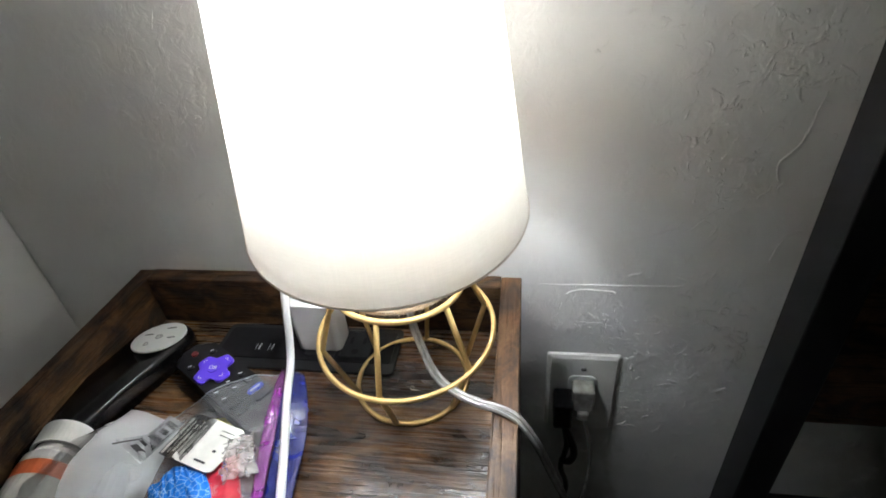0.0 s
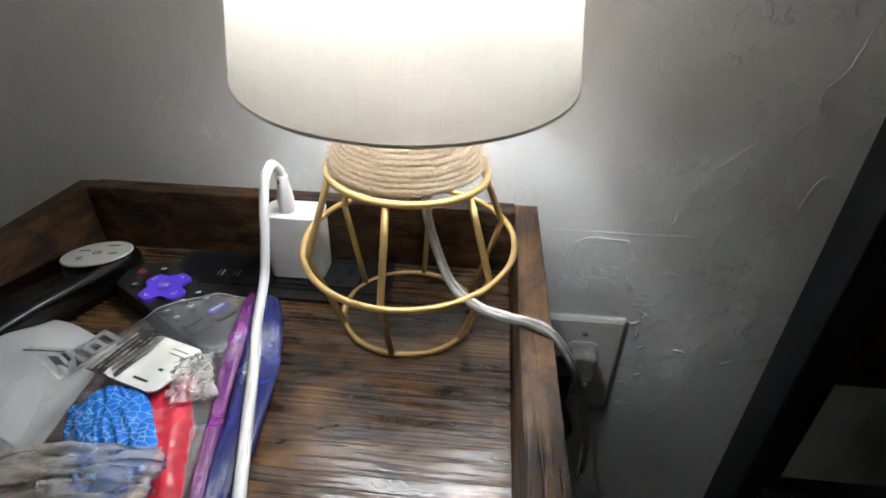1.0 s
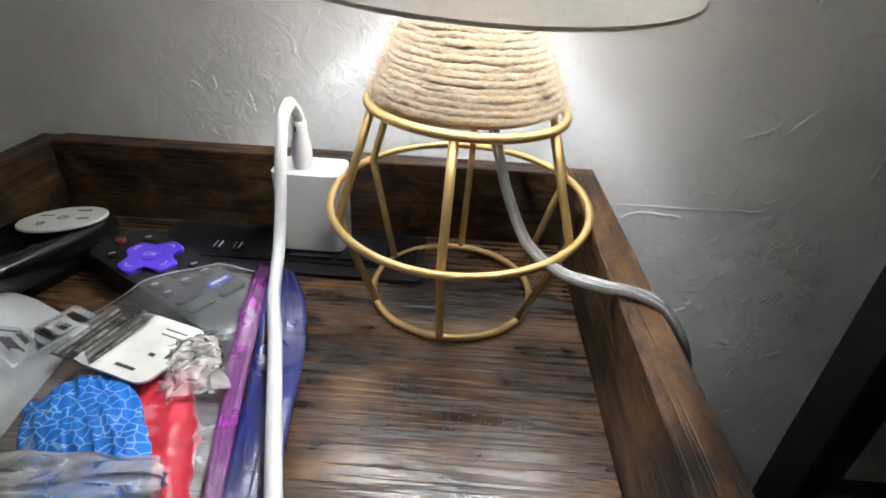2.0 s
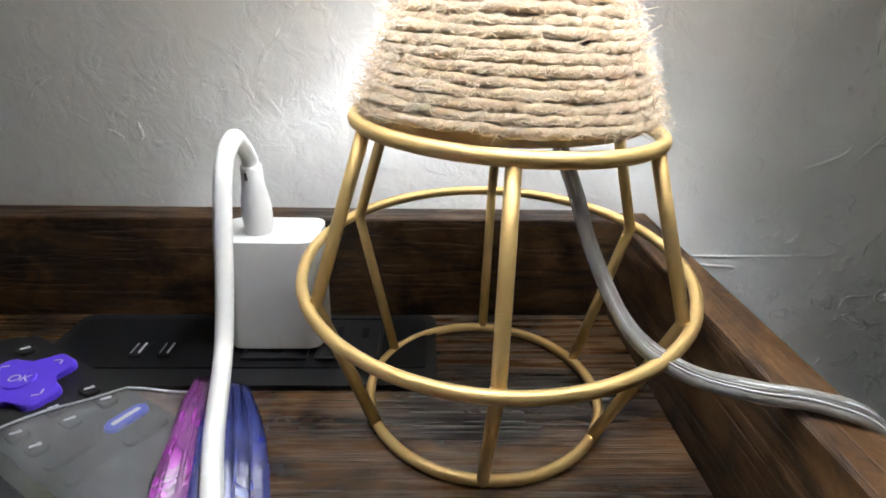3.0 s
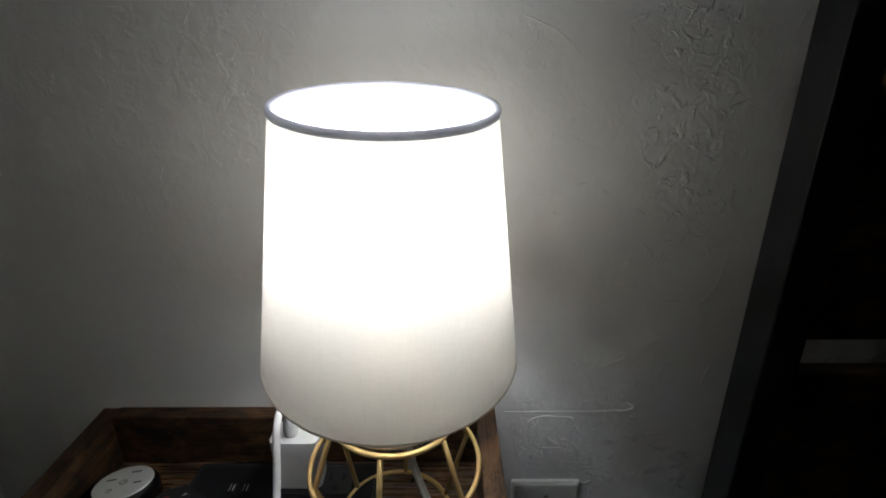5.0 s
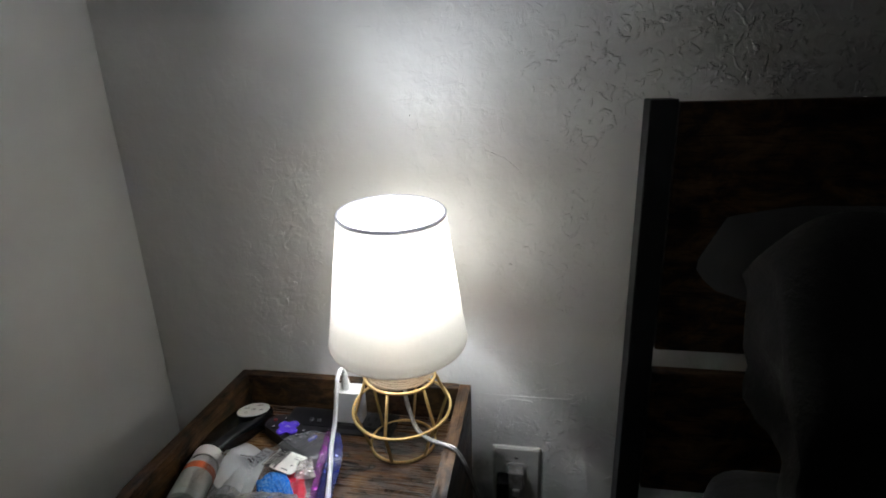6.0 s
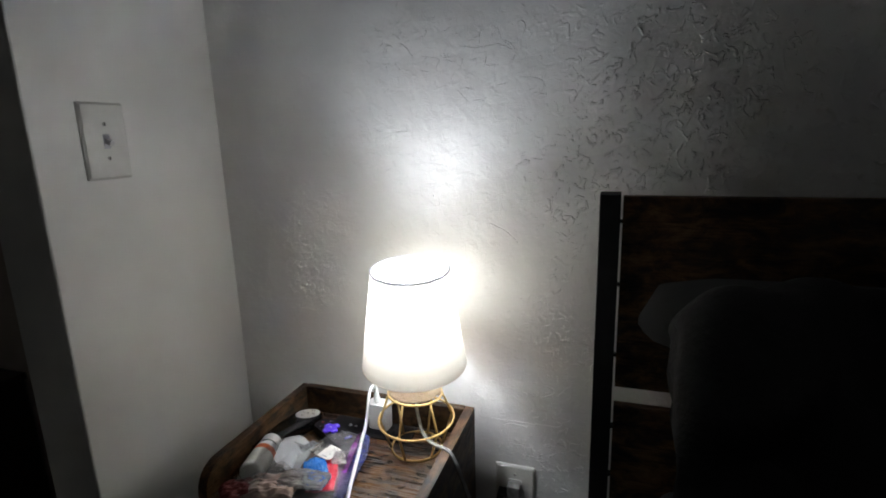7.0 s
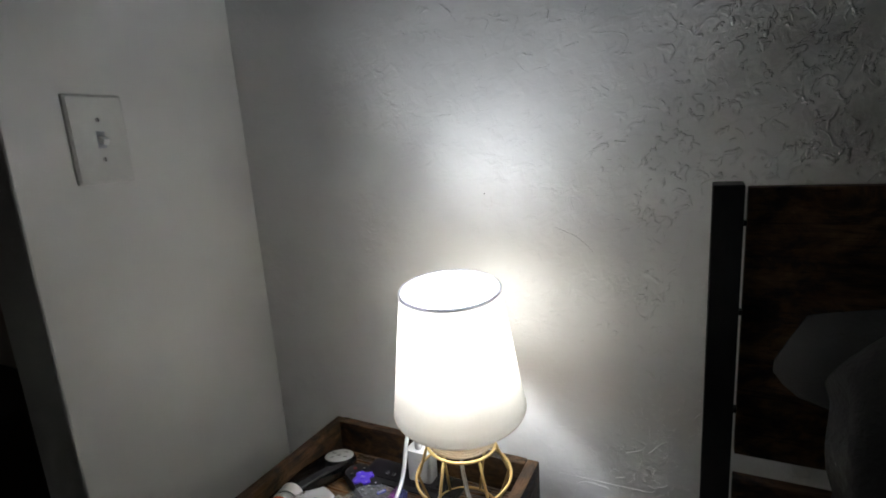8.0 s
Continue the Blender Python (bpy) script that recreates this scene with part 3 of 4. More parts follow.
# ---- charger and its cable ----
def charger():
    t = thing("charger", (-0.092, -0.104, TOP + 0.005), "white block phone charger plugged upright into the power strip", "charger")
    z0, z1 = TOP + 0.0065, 0.648
    own = prism(rounded(0.0445, 0.0300, 0.0065, 10), z0, z1, 0.0016)
    for v in own.verts:
        k = 1 + 0.035 * (v.co.z - z0) / (z1 - z0)
        v.co.x, v.co.y = v.co.x * k, v.co.y * k
    part("body", moved(own, Matrix.Translation((-0.092, -0.1035, 0))), M_WHITE, t)
    part("prong", box(-0.0992, -0.0978, -0.106, -0.099, TOP + 0.001, z0 + 0.002), M_SCREW, t)
    part("prong", box(-0.0862, -0.0848, -0.106, -0.099, TOP + 0.001, z0 + 0.002), M_SCREW, t)
    c = thing("charging_cable", (-0.096, -0.106, z1), "thick white charging cable looping from the charger over the bag", "cable")
    ax = Vector((0.0015, -0.0045, 0.034)).normalized()
    prof = [(0, 0.0), (0.0054, 0.0), (0.0060, 0.0010), (0.0065, 0.006), (0.0066, 0.011), (0.0060, 0.017), (0.0050, 0.022), (0.0046, 0.026), (0.0046, 0.0315), (0.0041, 0.0325), (0.0034, 0.0328), (0, 0.034)]
    own = lathe(prof, (-0.0965, -0.1055, z1), ax, 20)
    plug = part("plug", own, M_WHITE, c, "white moulded connector", smooth=True)
    part("relief_slot", box(-0.0970, -0.0958, -0.1142, -0.1125, z1 + 0.0262, z1 + 0.0300, 0.0005), M_INK, plug)
    top = Vector((-0.0965, -0.1055, z1)) + ax * 0.031
    pts = [top, top + ax * 0.006 + Vector((0, -0.001, 0)), (-0.0945, -0.1195, 0.6915), (-0.0938, -0.1285, 0.6955), (-0.0948, -0.1390, 0.688), (-0.0958, -0.1460, 0.668),
           (-0.0962, -0.153, 0.645), (-0.0950, -0.167, 0.624), (-0.088, -0.200, 0.614), (-0.076, -0.235, 0.611), (-0.063, -0.275, 0.610), (-0.050, -0.315, 0.608),
           (-0.036, -0.358, 0.603), (-0.028, -0.392, 0.595), (-0.024, -0.412, 0.570), (-0.022, -0.415, 0.50), (-0.02, -0.41, 0.36), (-0.02, -0.42, 0.12), (0.02, -0.45, 0.004), (0.2, -0.5, 0.004)]
    part("cord", tube(smooth_path(pts, 8), 0.0034, 12), M_CABLE, c, smooth=True)


charger()


# ---- table lamp ----
def table_lamp():
    cx, cy = LAMP
    t = thing("table_lamp", (cx, cy, TOP), "gold wire table lamp with jute collar and glowing white drum shade", "lamp")
    rf, rm, rt, tr = 0.0498, 0.0739, 0.0518, 0.00225
    zf, zm, zt = TOP + tr, 0.6516, 0.7068

    def foot_at(a):
        return Vector((cx + rf * math.cos(a), cy + rf * math.sin(a), zf))

    def mid_at(a, r=rm):
        # the cage has been bent: its middle ring leans forwards
        return Vector((cx + 0.0013 + r * math.cos(a), cy + r * math.sin(a), zm + r * (0.009 * math.cos(a) + 0.068 * math.sin(a))))

    def top_at(a, r=rt):
        return Vector((cx + 0.0018 + r * math.cos(a), cy - 0.0020 + r * math.sin(a), zt + r * (-0.038 * math.cos(a))))

    turn = [2 * math.pi * k / 72 for k in range(72)]
    part("foot_ring", tube([foot_at(a) for a in turn], tr, 10, True), M_GOLD, t, smooth=True)
    part("middle_ring", tube([mid_at(a) for a in turn], tr, 10, True), M_GOLD, t, smooth=True)
    part("top_ring", tube([top_at(a) for a in turn], tr * 1.08, 10, True), M_GOLD, t, smooth=True)
    for k in range(6):
        a = radians(-95.5 + 60 * k)
        p0, p1, p2 = foot_at(a), mid_at(a, rm - 0.0030), top_at(a, rt - 0.0005) - Vector((0, 0, 0.001))
        path = [p0 + (p1 - p0) * u for u in (0, 0.5, 0.94)] + [p1] + [p1 + (p2 - p1) * u for u in (0.06, 0.5, 1.0)]
        part("strut", tube(path, tr * 1.02, 10), M_GOLD, t, smooth=True)
        for q in (p0, p1):
            part("weld", lathe([(0, -0.0022), (0.0020, -0.0016), (0.0027, 0), (0.0020, 0.0016), (0, 0.0022)], q, (0, 0, 1), 10), M_GOLD, t, smooth=True)
    # jute collar: a hidden cone wound with rope
    part("collar_cone", lathe([(0.0488, 0.7085), (0.0288, 0.757), (0.019, 0.785), (0.016, 0.790)], (cx, cy, 0), seg=48), M_ROPE, t)
    turns, per = 24, 200
    rng = random.Random(4)
    pts, strands = [], ([], [])
    for i in range(turns * per + 1):
        u = i / (turns * per)
        z = 0.7105 + 0.070 * u
        r = 0.0490 - 0.0215 * min(1, u / 0.70) - (max(0, u - 0.70) / 0.30) * 0.008
        a = 2 * math.pi * turns * u
        nn = noise.noise(Vector((math.cos(a) * 2.6, math.sin(a) * 2.6, u * 30)))
        n2 = noise.noise(Vector((math.cos(a) * 9, math.sin(a) * 9, u * 60 + 7)))
        z += 0.0010 * nn + 0.0006 * n2 - 0.0019 * math.cos(a) * (1 - u)
        d = Vector((math.cos(a), math.sin(a), 0))
        p = Vector((cx + 0.0018, cy - 0.002, z)) + d * (r + 0.0007 * nn)
        pts.append(p)
        w = i * 2 * math.pi / 9.0
        for s_, st in ((0, strands[0]), (math.pi, strands[1])):
            st.append(p + (d * math.cos(w + s_) + Vector((0, 0, 1)) * math.sin(w + s_)) * 0.00032)
    own = tube(strands[0], 0.00148, 6)
    own = tube(strands[1], 0.00148, 6, bm=own)
    rope = part("rope_winding", own, M_ROPE, t, "rough natural jute rope", smooth=True)
    own = bmesh.new()
    for i in range(13000):
        p = pts[rng.randrange(0, int(len(pts) * 0.75))]
        out = Vector((p.x - cx, p.y - cy, 0)).normalized()
        q = p + out * 0.0022
        along = Vector((-out.y, out.x, 0)) * rng.uniform(-1.6, 1.6)
        d = (out * rng.uniform(0.2, 0.9) + along + Vector((rng.uniform(-1, 1), rng.uniform(-1, 1), rng.uniform(-1, 1))) * 0.9) * rng.uniform(0.0008, 0.0036)
        tube([q, q + d * 0.5 + Vector((0, 0, rng.uniform(-.0005, .0005))), q + d], 0.00009, 3, bm=own)
    part("fibre_fuzz", own, M_ROPE, rope)
    part("socket", lathe([(0, 0.785), (0.016, 0.785), (0.017, 0.82), (0.015, 0.845), (0, 0.845)], (cx, cy - 0.002, 0), seg=24), M_WHITE, t, smooth=False)
    # shade, leaning a little towards the bed
    ax = Vector((0.034, -0.106, 1)).normalized()
    c = Vector((0.0082, -0.1440, 0.7696))
    h, r0, r1 = 0.1900, 0.0993, 0.0711
    inner = 0.0009
    own = lathe([(r0 + (r1 - r0) * k / 12, h * k / 12) for k in range(13)] + [(r0 - inner + (r1 - r0) * k / 12, h * k / 12) for k in range(12, -1, -1)], (0, 0, 0), (0, 0, 1), 96, closed=True)
    me = finish("shade", own, M_SHADE, True)
    shade = new("shade", me)
    shade.parent = t
    q = Vector((0, 0, 1)).rotation_difference(ax)
    shade.matrix_basis = Matrix.Translation(c - BASE[t.name]) @ q.to_matrix().to_4x4()
    BASE[shade.name] = BASE[t.name]
    tagged(shade, "white linen drum shade glowing from within")
    for name, rr, hh, m in (("top_edge", r1, h, M_TRIM), ("bottom_edge", r0, 0.0, M_TRIM2)):
        e = 0.0017 if name == "top_edge" else 0.0006
        own = lathe([(rr + e * 0.6, hh - e * 1.6), (rr + e, hh), (rr + e * 0.3, hh + e), (rr - e * 1.2, hh + e), (rr - e * 1.6, hh - e * 0.8), (rr - e * 1.2, hh - e * 1.6)], c, ax, 96, closed=True)
        part(name, own, m, t, smooth=True)
    # wire carrier inside, and the bulb
    mid = c + ax * 0.075
    part("carrier_ring", tube([mid + q @ Vector((0.02 * math.cos(k * math.pi / 12), 0.02 * math.sin(k * math.pi / 12), 0)) for k in range(24)], 0.0014, 6, True), M_SCREW, t)
    for k in range(3):
        a = 2 * math.pi * k / 3 + 0.4
        d = q @ Vector((math.cos(a), math.sin(a), 0))
        part("carrier_arm", tube([mid + d * 0.02, mid + d * 0.06 - ax * 0.02, mid + d * 0.0962 - ax * 0.072], 0.0014, 6), M_SCREW, t)
    # pear-shaped bulb: opaque heat sink below, frosted dome above
    b = c + ax * 0.024
    part("bulb_base", lathe([(0.013, -0.006), (0.013, 0.012), (0.0150, 0.024), (0.0200, 0.040), (0.0240, 0.052), (0.0278, 0.066), (0, 0.0663)], b, ax, 32), M_WHITE, t, smooth=True)
    dome = [(0.0300 * math.cos(radians(x)), 0.082 + 0.0300 * math.sin(radians(x))) for x in range(-18, 90, 12)] + [(0, 0.112)]
    part("bulb_globe", lathe([(0.0278, 0.0664)] + dome, b, ax, 32), M_BULB, t, "frosted bulb glowing cool white", smooth=True)
    # flat see-through flex from the collar over the rim to the wall outlet
    pts = [(0.012, -0.150, 0.735), (0.019, -0.168, 0.708), (0.0235, -0.180, 0.694), (0.030, -0.187, 0.675), (0.041, -0.197, 0.655), (0.056, -0.204, 0.6455), (0.073, -0.211, 0.6440), (0.090, -0.216, 0.6440),
           (0.103, -0.222, 0.6405), (0.116, -0.228, 0.622), (0.126, -0.226, 0.590), (0.138, -0.214, 0.540), (0.150, -0.185, 0.470), (0.163, -0.140, 0.395), (0.176, -0.095, 0.335), (0.187, -0.060, 0.320),
           (0.190, -0.042, 0.345), (0.183, -0.034, 0.385), (0.178, -0.032, 0.405)]
    sp = smooth_path(pts, 8)
    for s in (-1, 1):
        part("flex", tube([p + Vector((0.0006 * s, 0.0016 * s, 0.0004 * s)) for p in sp], 0.0019, 8), M_CORD, t, "clear silver lamp flex", smooth=True)
    for k in range(4):
        part("strand", tube([p + Vector((0.0011 * (k - 1.5) * 0.7, 0.0011 * (k - 1.5) * 1.3, 0.0017 + 0.0002 * math.sin(i_ * 0.5 + k))) for i_, p in enumerate(sp)], 0.00034, 5), M_SCREW if k % 2 else M_LEGEND, t, smooth=True)
    return t


table_lamp()


# ---- wall outlet ----
def screw(parent, at, normal):
    s = part("screw", lathe([(0.0034, -0.0005), (0.0034, 0.0006), (0.002, 0.0012), (0, 0.0013)], at, normal, 16), M_SCREW, parent, smooth=True)
    n = Vector(normal)
    p = Vector(at) + n * 0.0011
    w = Vector((0.0030, 0.0006, 0.0004)) if abs(n.y) > 0.5 else Vector((0.0004, 0.0006, 0.0030))
    part("screw_slot", box(p.x - (w.x if abs(n.y) > .5 else 0.0004), p.x + (w.x if abs(n.y) > .5 else 0.0004), p.y - 0.0006, p.y + 0.0006, p.z - (0.0005 if abs(n.y) > .5 else .003), p.z + (0.0005 if abs(n.y) > .5 else .003)), M_SLOT, s)


def wall_plate_mesh(w, h, depth):
    """A plate with sloping edges, lying in x, z and facing -y."""
    own = bmesh.new()
    loops = []
    for sx, sz, y in ((w / 2, h / 2, 0), (w / 2 - 0.0008, h / 2 - 0.0008, -depth * 0.55), (w / 2 - 0.0045, h / 2 - 0.0045, -depth)):
        loops.append([own.verts.new((x, y, z)) for x, z in rounded(2 * sx, 2 * sz, 0.003, 3)])
    for a, b in zip(loops[:-1], loops[1:]):
        for k in range(len(a)):
            k2 = (k + 1) % len(a)
            own.faces.new((a[k], a[k2], b[k2], b[k]))
    own.faces.new(loops[-1])
    own.faces.new(loops[0][::-1])
    return own


def wall_outlet():
    cx, zc = 0.1765, 0.4155
    t = thing("wall_outlet", (cx, 0, zc), "white duplex wall outlet with a large cover plate", "outlet")
    part("plate", moved(wall_plate_mesh(0.087, 0.134, 0.0065), Matrix.Translation((cx, 0, zc))), M_PLATE, t)
    screw(t, (cx + 0.0005, -0.0065, zc + 0.0455), (0, -1, 0))
    screw(t, (cx, -0.0065, zc - 0.0455), (0, -1, 0))
    for dz in (0.0205, -0.0205):
        part("socket_face", moved(prism(rounded(0.0335, 0.0285, 0.008), 0, 0.0022, 0.0008), Matrix.Translation((cx, -0.0062, zc + dz)) @ pose(0, 0, 0, 90)), M_WHITE, t)
    p = thing("lamp_plug", (cx, -0.0085, zc + 0.02), "clear flat lamp plug seated in the upper socket", "plug")
    own = box(cx - 0.0135, cx + 0.0135, -0.031, -0.0088, zc - 0.004, zc + 0.031, 0.003)
    part("body", own, M_CORD, p)
    part("collar", box(cx - 0.006, cx + 0.008, -0.036, -0.026, zc - 0.016, zc - 0.002, 0.003), M_CORD, p)
    b = thing("black_plug", (cx - 0.012, -0.009, zc - 0.02), "black appliance plug with its cord bound beneath the outlet", "plug")
    part("body", box(cx - 0.034, cx - 0.012, -0.040, -0.0090, zc - 0.028, zc + 0.014, 0.003), M_BLACK, b)
    pts = [(cx - 0.022, -0.032, zc - 0.025), (cx - 0.016, -0.040, zc - 0.06), (cx - 0.022, -0.045, zc - 0.10), (cx - 0.012, -0.04, zc - 0.16), (cx - 0.03, -0.035, zc - 0.28), (cx - 0.03, -0.04, 0.006), (cx - 0.1, -0.045, 0.006)]
    part("cord", tube(smooth_path(pts, 6), 0.0034, 8), M_BLACK, b, smooth=True)
    pts = [(cx - 0.020, -0.035, zc - 0.028), (cx - 0.008, -0.050, zc - 0.055), (cx - 0.012, -0.052, zc - 0.075), (cx - 0.022, -0.045, zc - 0.085)]
    part("cord_tie", tube(smooth_path(pts, 6), 0.0045, 8), M_BLACKMATTE, b, "black cord tie", smooth=True)


wall_outlet()


def light_switch():
    yc, zc = -0.289, 1.197
    t = thing("light_switch", (WALL_X, yc, zc), "white toggle light switch with a plain cover plate", "light switch")
    m = Matrix.Translation((WALL_X, yc, zc)) @ pose(0, 0, 0, 0, 0, 90)
    part("plate", moved(wall_plate_mesh(0.089, 0.135, 0.0065), m), M_PLATE, t)
    part("toggle_frame", box(WALL_X + 0.0060, WALL_X + 0.0074, yc - 0.0062, yc + 0.0062, zc - 0.0125, zc + 0.0125, 0.0005), M_TRIM, t)
    own = box(-0.0045, 0.0045, -0.0045, 0.0045, 0, 0.014, 0.001)
    part("toggle", moved(own, Matrix.Translation((WALL_X + 0.0062, yc, zc + 0.001)) @ pose(0, 0, 0, 0, 112, 0)), M_WHITE, t)
    for dz in (0.030, -0.030):
        screw(t, (WALL_X + 0.0065, yc, zc + dz), (1, 0, 0))


light_switch()


# ---- remote control ----
def remote_control():
    o = Vector((-0.2155, -0.1370, 0))
    ang = math.degrees(math.atan2(-0.526, 0.85))
    m = Matrix.Translation((o.x, o.y, 0)) @ pose(0, 0, 0, 0, 0, ang)
    t = thing("remote_control", (o.x + 0.05, o.y - 0.03, TOP), "black streaming remote with a purple direction pad on the tray", "remote control")
    z0, z1 = TOP, 0.6055
    own = moved(prism(rounded(0.140, 0.040, 0.012), z0, z1, 0.004), Matrix.Translation((0.070, 0, 0)))
    part("body", moved(own, m), M_BLACKMATTE, t, smooth=False)

    def key(name, u, w, a, b, mat, h=0.0016, r=0.0025):
        return part(name, moved(moved(prism(rounded(a, b, min(r, a / 2.01, b / 2.01)), z1 - 0.0005, z1 + h, 0.0006), Matrix.Translation((u, w, 0))), m), mat, t)

    def mark(parent, u, w, a, b, rot=0, h=0.0016):
        part("legend", moved(moved(box(-a / 2, a / 2, -b / 2, b / 2, z1 + h, z1 + h + 0.0002), Matrix.Translation((u, w, 0)) @ pose(0, 0, 0, 0, 0, rot)), m), M_LEGEND, parent)

    L, W, pi2 = 0.0185, 0.0070, math.pi / 2
    cross = []
    for k in range(4):
        for s_, a0 in ((-1, -90), (1, 0)):
            for g in range(5):
                a = radians(a0 + 90 * g / 4)
                x, y = L - 0.0042 + 0.0042 * math.cos(a), s_ * (W - 0.0042) + 0.0042 * math.sin(a)
                cross.append((x * math.cos(k * pi2) - y * math.sin(k * pi2), x * math.sin(k * pi2) + y * math.cos(k * pi2)))
        for g in range(4):
            a = radians(270 - 90 * g / 3)
            x, y = W + 0.003 + 0.003 * math.cos(a), W + 0.003 + 0.003 * math.sin(a)
            cross.append((x * math.cos(k * pi2) - y * math.sin(k * pi2), x * math.sin(k * pi2) + y * math.cos(k * pi2)))
    pad = part("direction_pad", moved(moved(prism(cross, z1 - 0.0005, z1 + 0.003, 0.0012), Matrix.Translation((0.046, -0.0005, 0))), m), M_PURPLE, t, "purple rubber direction pad")
    part("ok_key", moved(moved(prism(rounded(0.011, 0.011, 0.0054), z1 + 0.002, z1 + 0.0036, 0.0005), Matrix.Translation((0.046, -0.0005, 0))), m), M_PURPLE, pad)
    for k in range(4):
        a = radians(90 * k)
        for s in (-1, 1):
            ux, uy = 0.0142 * math.cos(a) + s * 0.0012 * math.sin(a), 0.0142 * math.sin(a) - s * 0.0012 * math.cos(a)
            mark(pad, 0.046 + ux, -0.0005 + uy, 0.0026, 0.0006, 90 * k + s * 45, 0.003)
    # the letters on the middle key
    cu = bpy.data.curves.new("ok", "FONT")
    cu.body, cu.size, cu.align_x, cu.align_y = "OK", 0.0058, "CENTER", "CENTER"
    tmp = new("tmp_text", cu)
    dg = bpy.context.evaluated_depsgraph_get()
    me = bpy.data.meshes.new_from_object(tmp.evaluated_get(dg))
    bpy.data.objects.remove(tmp)
    own = bmesh.new()
    own.from_mesh(me)
    moved(own, Matrix.Translation((0.046, -0.0005, z1 + 0.0039)) @ pose(0, 0, 0, 0, 0, 32))
    part("ok_letters", moved(own, m), M_LEGEND, pad)
    for name, u, w, a, b, mat in (("power_key", 0.0113, -0.001, 0.006, 0.006, M_REDKEY), ("home_key", 0.022, 0.0115, 0.008, 0.006, M_KEY), ("back_key", 0.024, -0.0125, 0.008, 0.006, M_KEY),
                                  ("star_key", 0.071, 0.0115, 0.0085, 0.0058, M_KEY), ("options_key", 0.082, 0.0115, 0.0085, 0.0058, M_KEY), ("sleep_key", 0.0708, -0.001, 0.0085, 0.0058, M_KEY),
                                  ("play_key", 0.082, -0.001, 0.0085, 0.0058, M_KEY), ("replay_key", 0.0735, -0.0140, 0.0085, 0.0062, M_KEY), ("rewind_key", 0.0855, -0.0135, 0.0085, 0.0058, M_KEY),
                                  ("channel_key", 0.0975, 0.0100, 0.006, 0.0150, M_BRANDBLUE), ("channel_key", 0.0975, -0.0090, 0.006, 0.0150, M_KEY), ("channel_key", 0.109, 0.0100, 0.006, 0.0150, M_KEY), ("channel_key", 0.109, -0.0090, 0.006, 0.0150, M_KEY)):
        k = key(name, u, w, a, b, mat)
        if mat is M_KEY and name != "channel_key":
            mark(k, u, w, 0.0034, 0.0011, 58)
            mark(k, u + 0.0004, w + 0.0012, 0.0016, 0.0009, 0)
        elif mat is M_BRANDBLUE:
            mark(k, u, w, 0.0018, 0.010, 0)


remote_control()


# ---- long black controller with a round keypad ----
def keypad_controller():
    m = Matrix.Translation((-0.2545, -0.1265, 0)) @ pose(0, 0, 0, 0, 0, -3)
    t = thing("keypad_controller", (-0.255, -0.15, TOP), "glossy black handset with a round white keypad beside the remote", "controller")
    out = []
    for k in range(13):
        a = radians(180 * k / 12)
        out.append((0.030 * math.cos(a), 0.030 * math.sin(a)))
    out += [(-0.0305, -0.06), (-0.0300, -0.138), (-0.024, -0.150), (-0.008, -0.152), (0.001, -0.135), (0.011, -0.07)]
    # a wedge: its face is tipped back towards the wall
    n = Vector((-0.06, 0.17, 1)).normalized()
    q = Vector((0, 0, 1)).rotation_difference(n)
    c = Vector((-0.2545, -0.1265, 0.6082))
    own = moved(prism(out, TOP, TOP + 0.02, 0.007), m)
    for v in own.verts:
        if v.co.z > TOP + 0.010:
            plane = c.z - 0.0003 - (n.x * (v.co.x - c.x) + n.y * (v.co.y - c.y)) / n.z
            v.co.z = min(plane, 0.6135) - (TOP + 0.02 - v.co.z)
    part("body", own, M_GLOSSBLACK, t, smooth=True)
    d = part("keypad_disc", lathe([(0.0258, -0.0005), (0.0258, 0.0006), (0.0252, 0.0012), (0, 0.0012)], c, n, 48), M_DISC, t, "matt white round keypad")

    def on_disc(x, y):
        return c + q @ Vector((x, y, 0.0014))

    def bar(name, x, y, w, h, rot=0):
        own = moved(box(-w / 2, w / 2, -h / 2, h / 2, 0.0011, 0.0015), pose(x, y, 0, 0, 0, rot))
        part(name, moved(own, Matrix.Translation(c) @ q.to_matrix().to_4x4()), M_INK, d)

    part("power_symbol", tube([on_disc(0.0032 * math.cos(a), 0.0032 * math.sin(a)) for a in [radians(110 + 320 * k / 16) for k in range(17)]], 0.00035, 4), M_INK, d)
    bar("power_symbol", 0, 0.0021, 0.0008, 0.0030)
    for x, y, w in ((-0.0135, 0.0035, 0.008), (0.004, 0.0155, 0.009), (0.0140, -0.0010, 0.007)):
        bar("symbol_bar", x, y, w, 0.0016, 12)
    part("symbol_ring", tube([on_disc(-0.006 + 0.002 * math.cos(a), -0.0125 + 0.0026 * math.sin(a)) for a in [radians(30 * k) for k in range(12)]], 0.0003, 4, True), M_INK, d)


keypad_controller()


# ---- zip bag with its contents ----
def bag_height(x, y):
    """Height of the bag's upper film over the tray."""
    def hump(cx, cy, rx, ry, h):
        return h * math.exp(-((x - cx) / rx) ** 2 - ((y - cy) / ry) ** 2)
    z = 0.008 + hump(-0.245, -0.30, 0.045, 0.085, 0.034) + hump(-0.207, -0.285, 0.022, 0.07, 0.034) + hump(-0.135, -0.30, 0.045, 0.055, 0.018)
    z += 0.0028 * noise.noise(Vector((x * 38, y * 38, 0.3))) + 0.0016 * noise.noise(Vector((x * 95, y * 70, 2.0)))
    return TOP + max(0.0035, z)


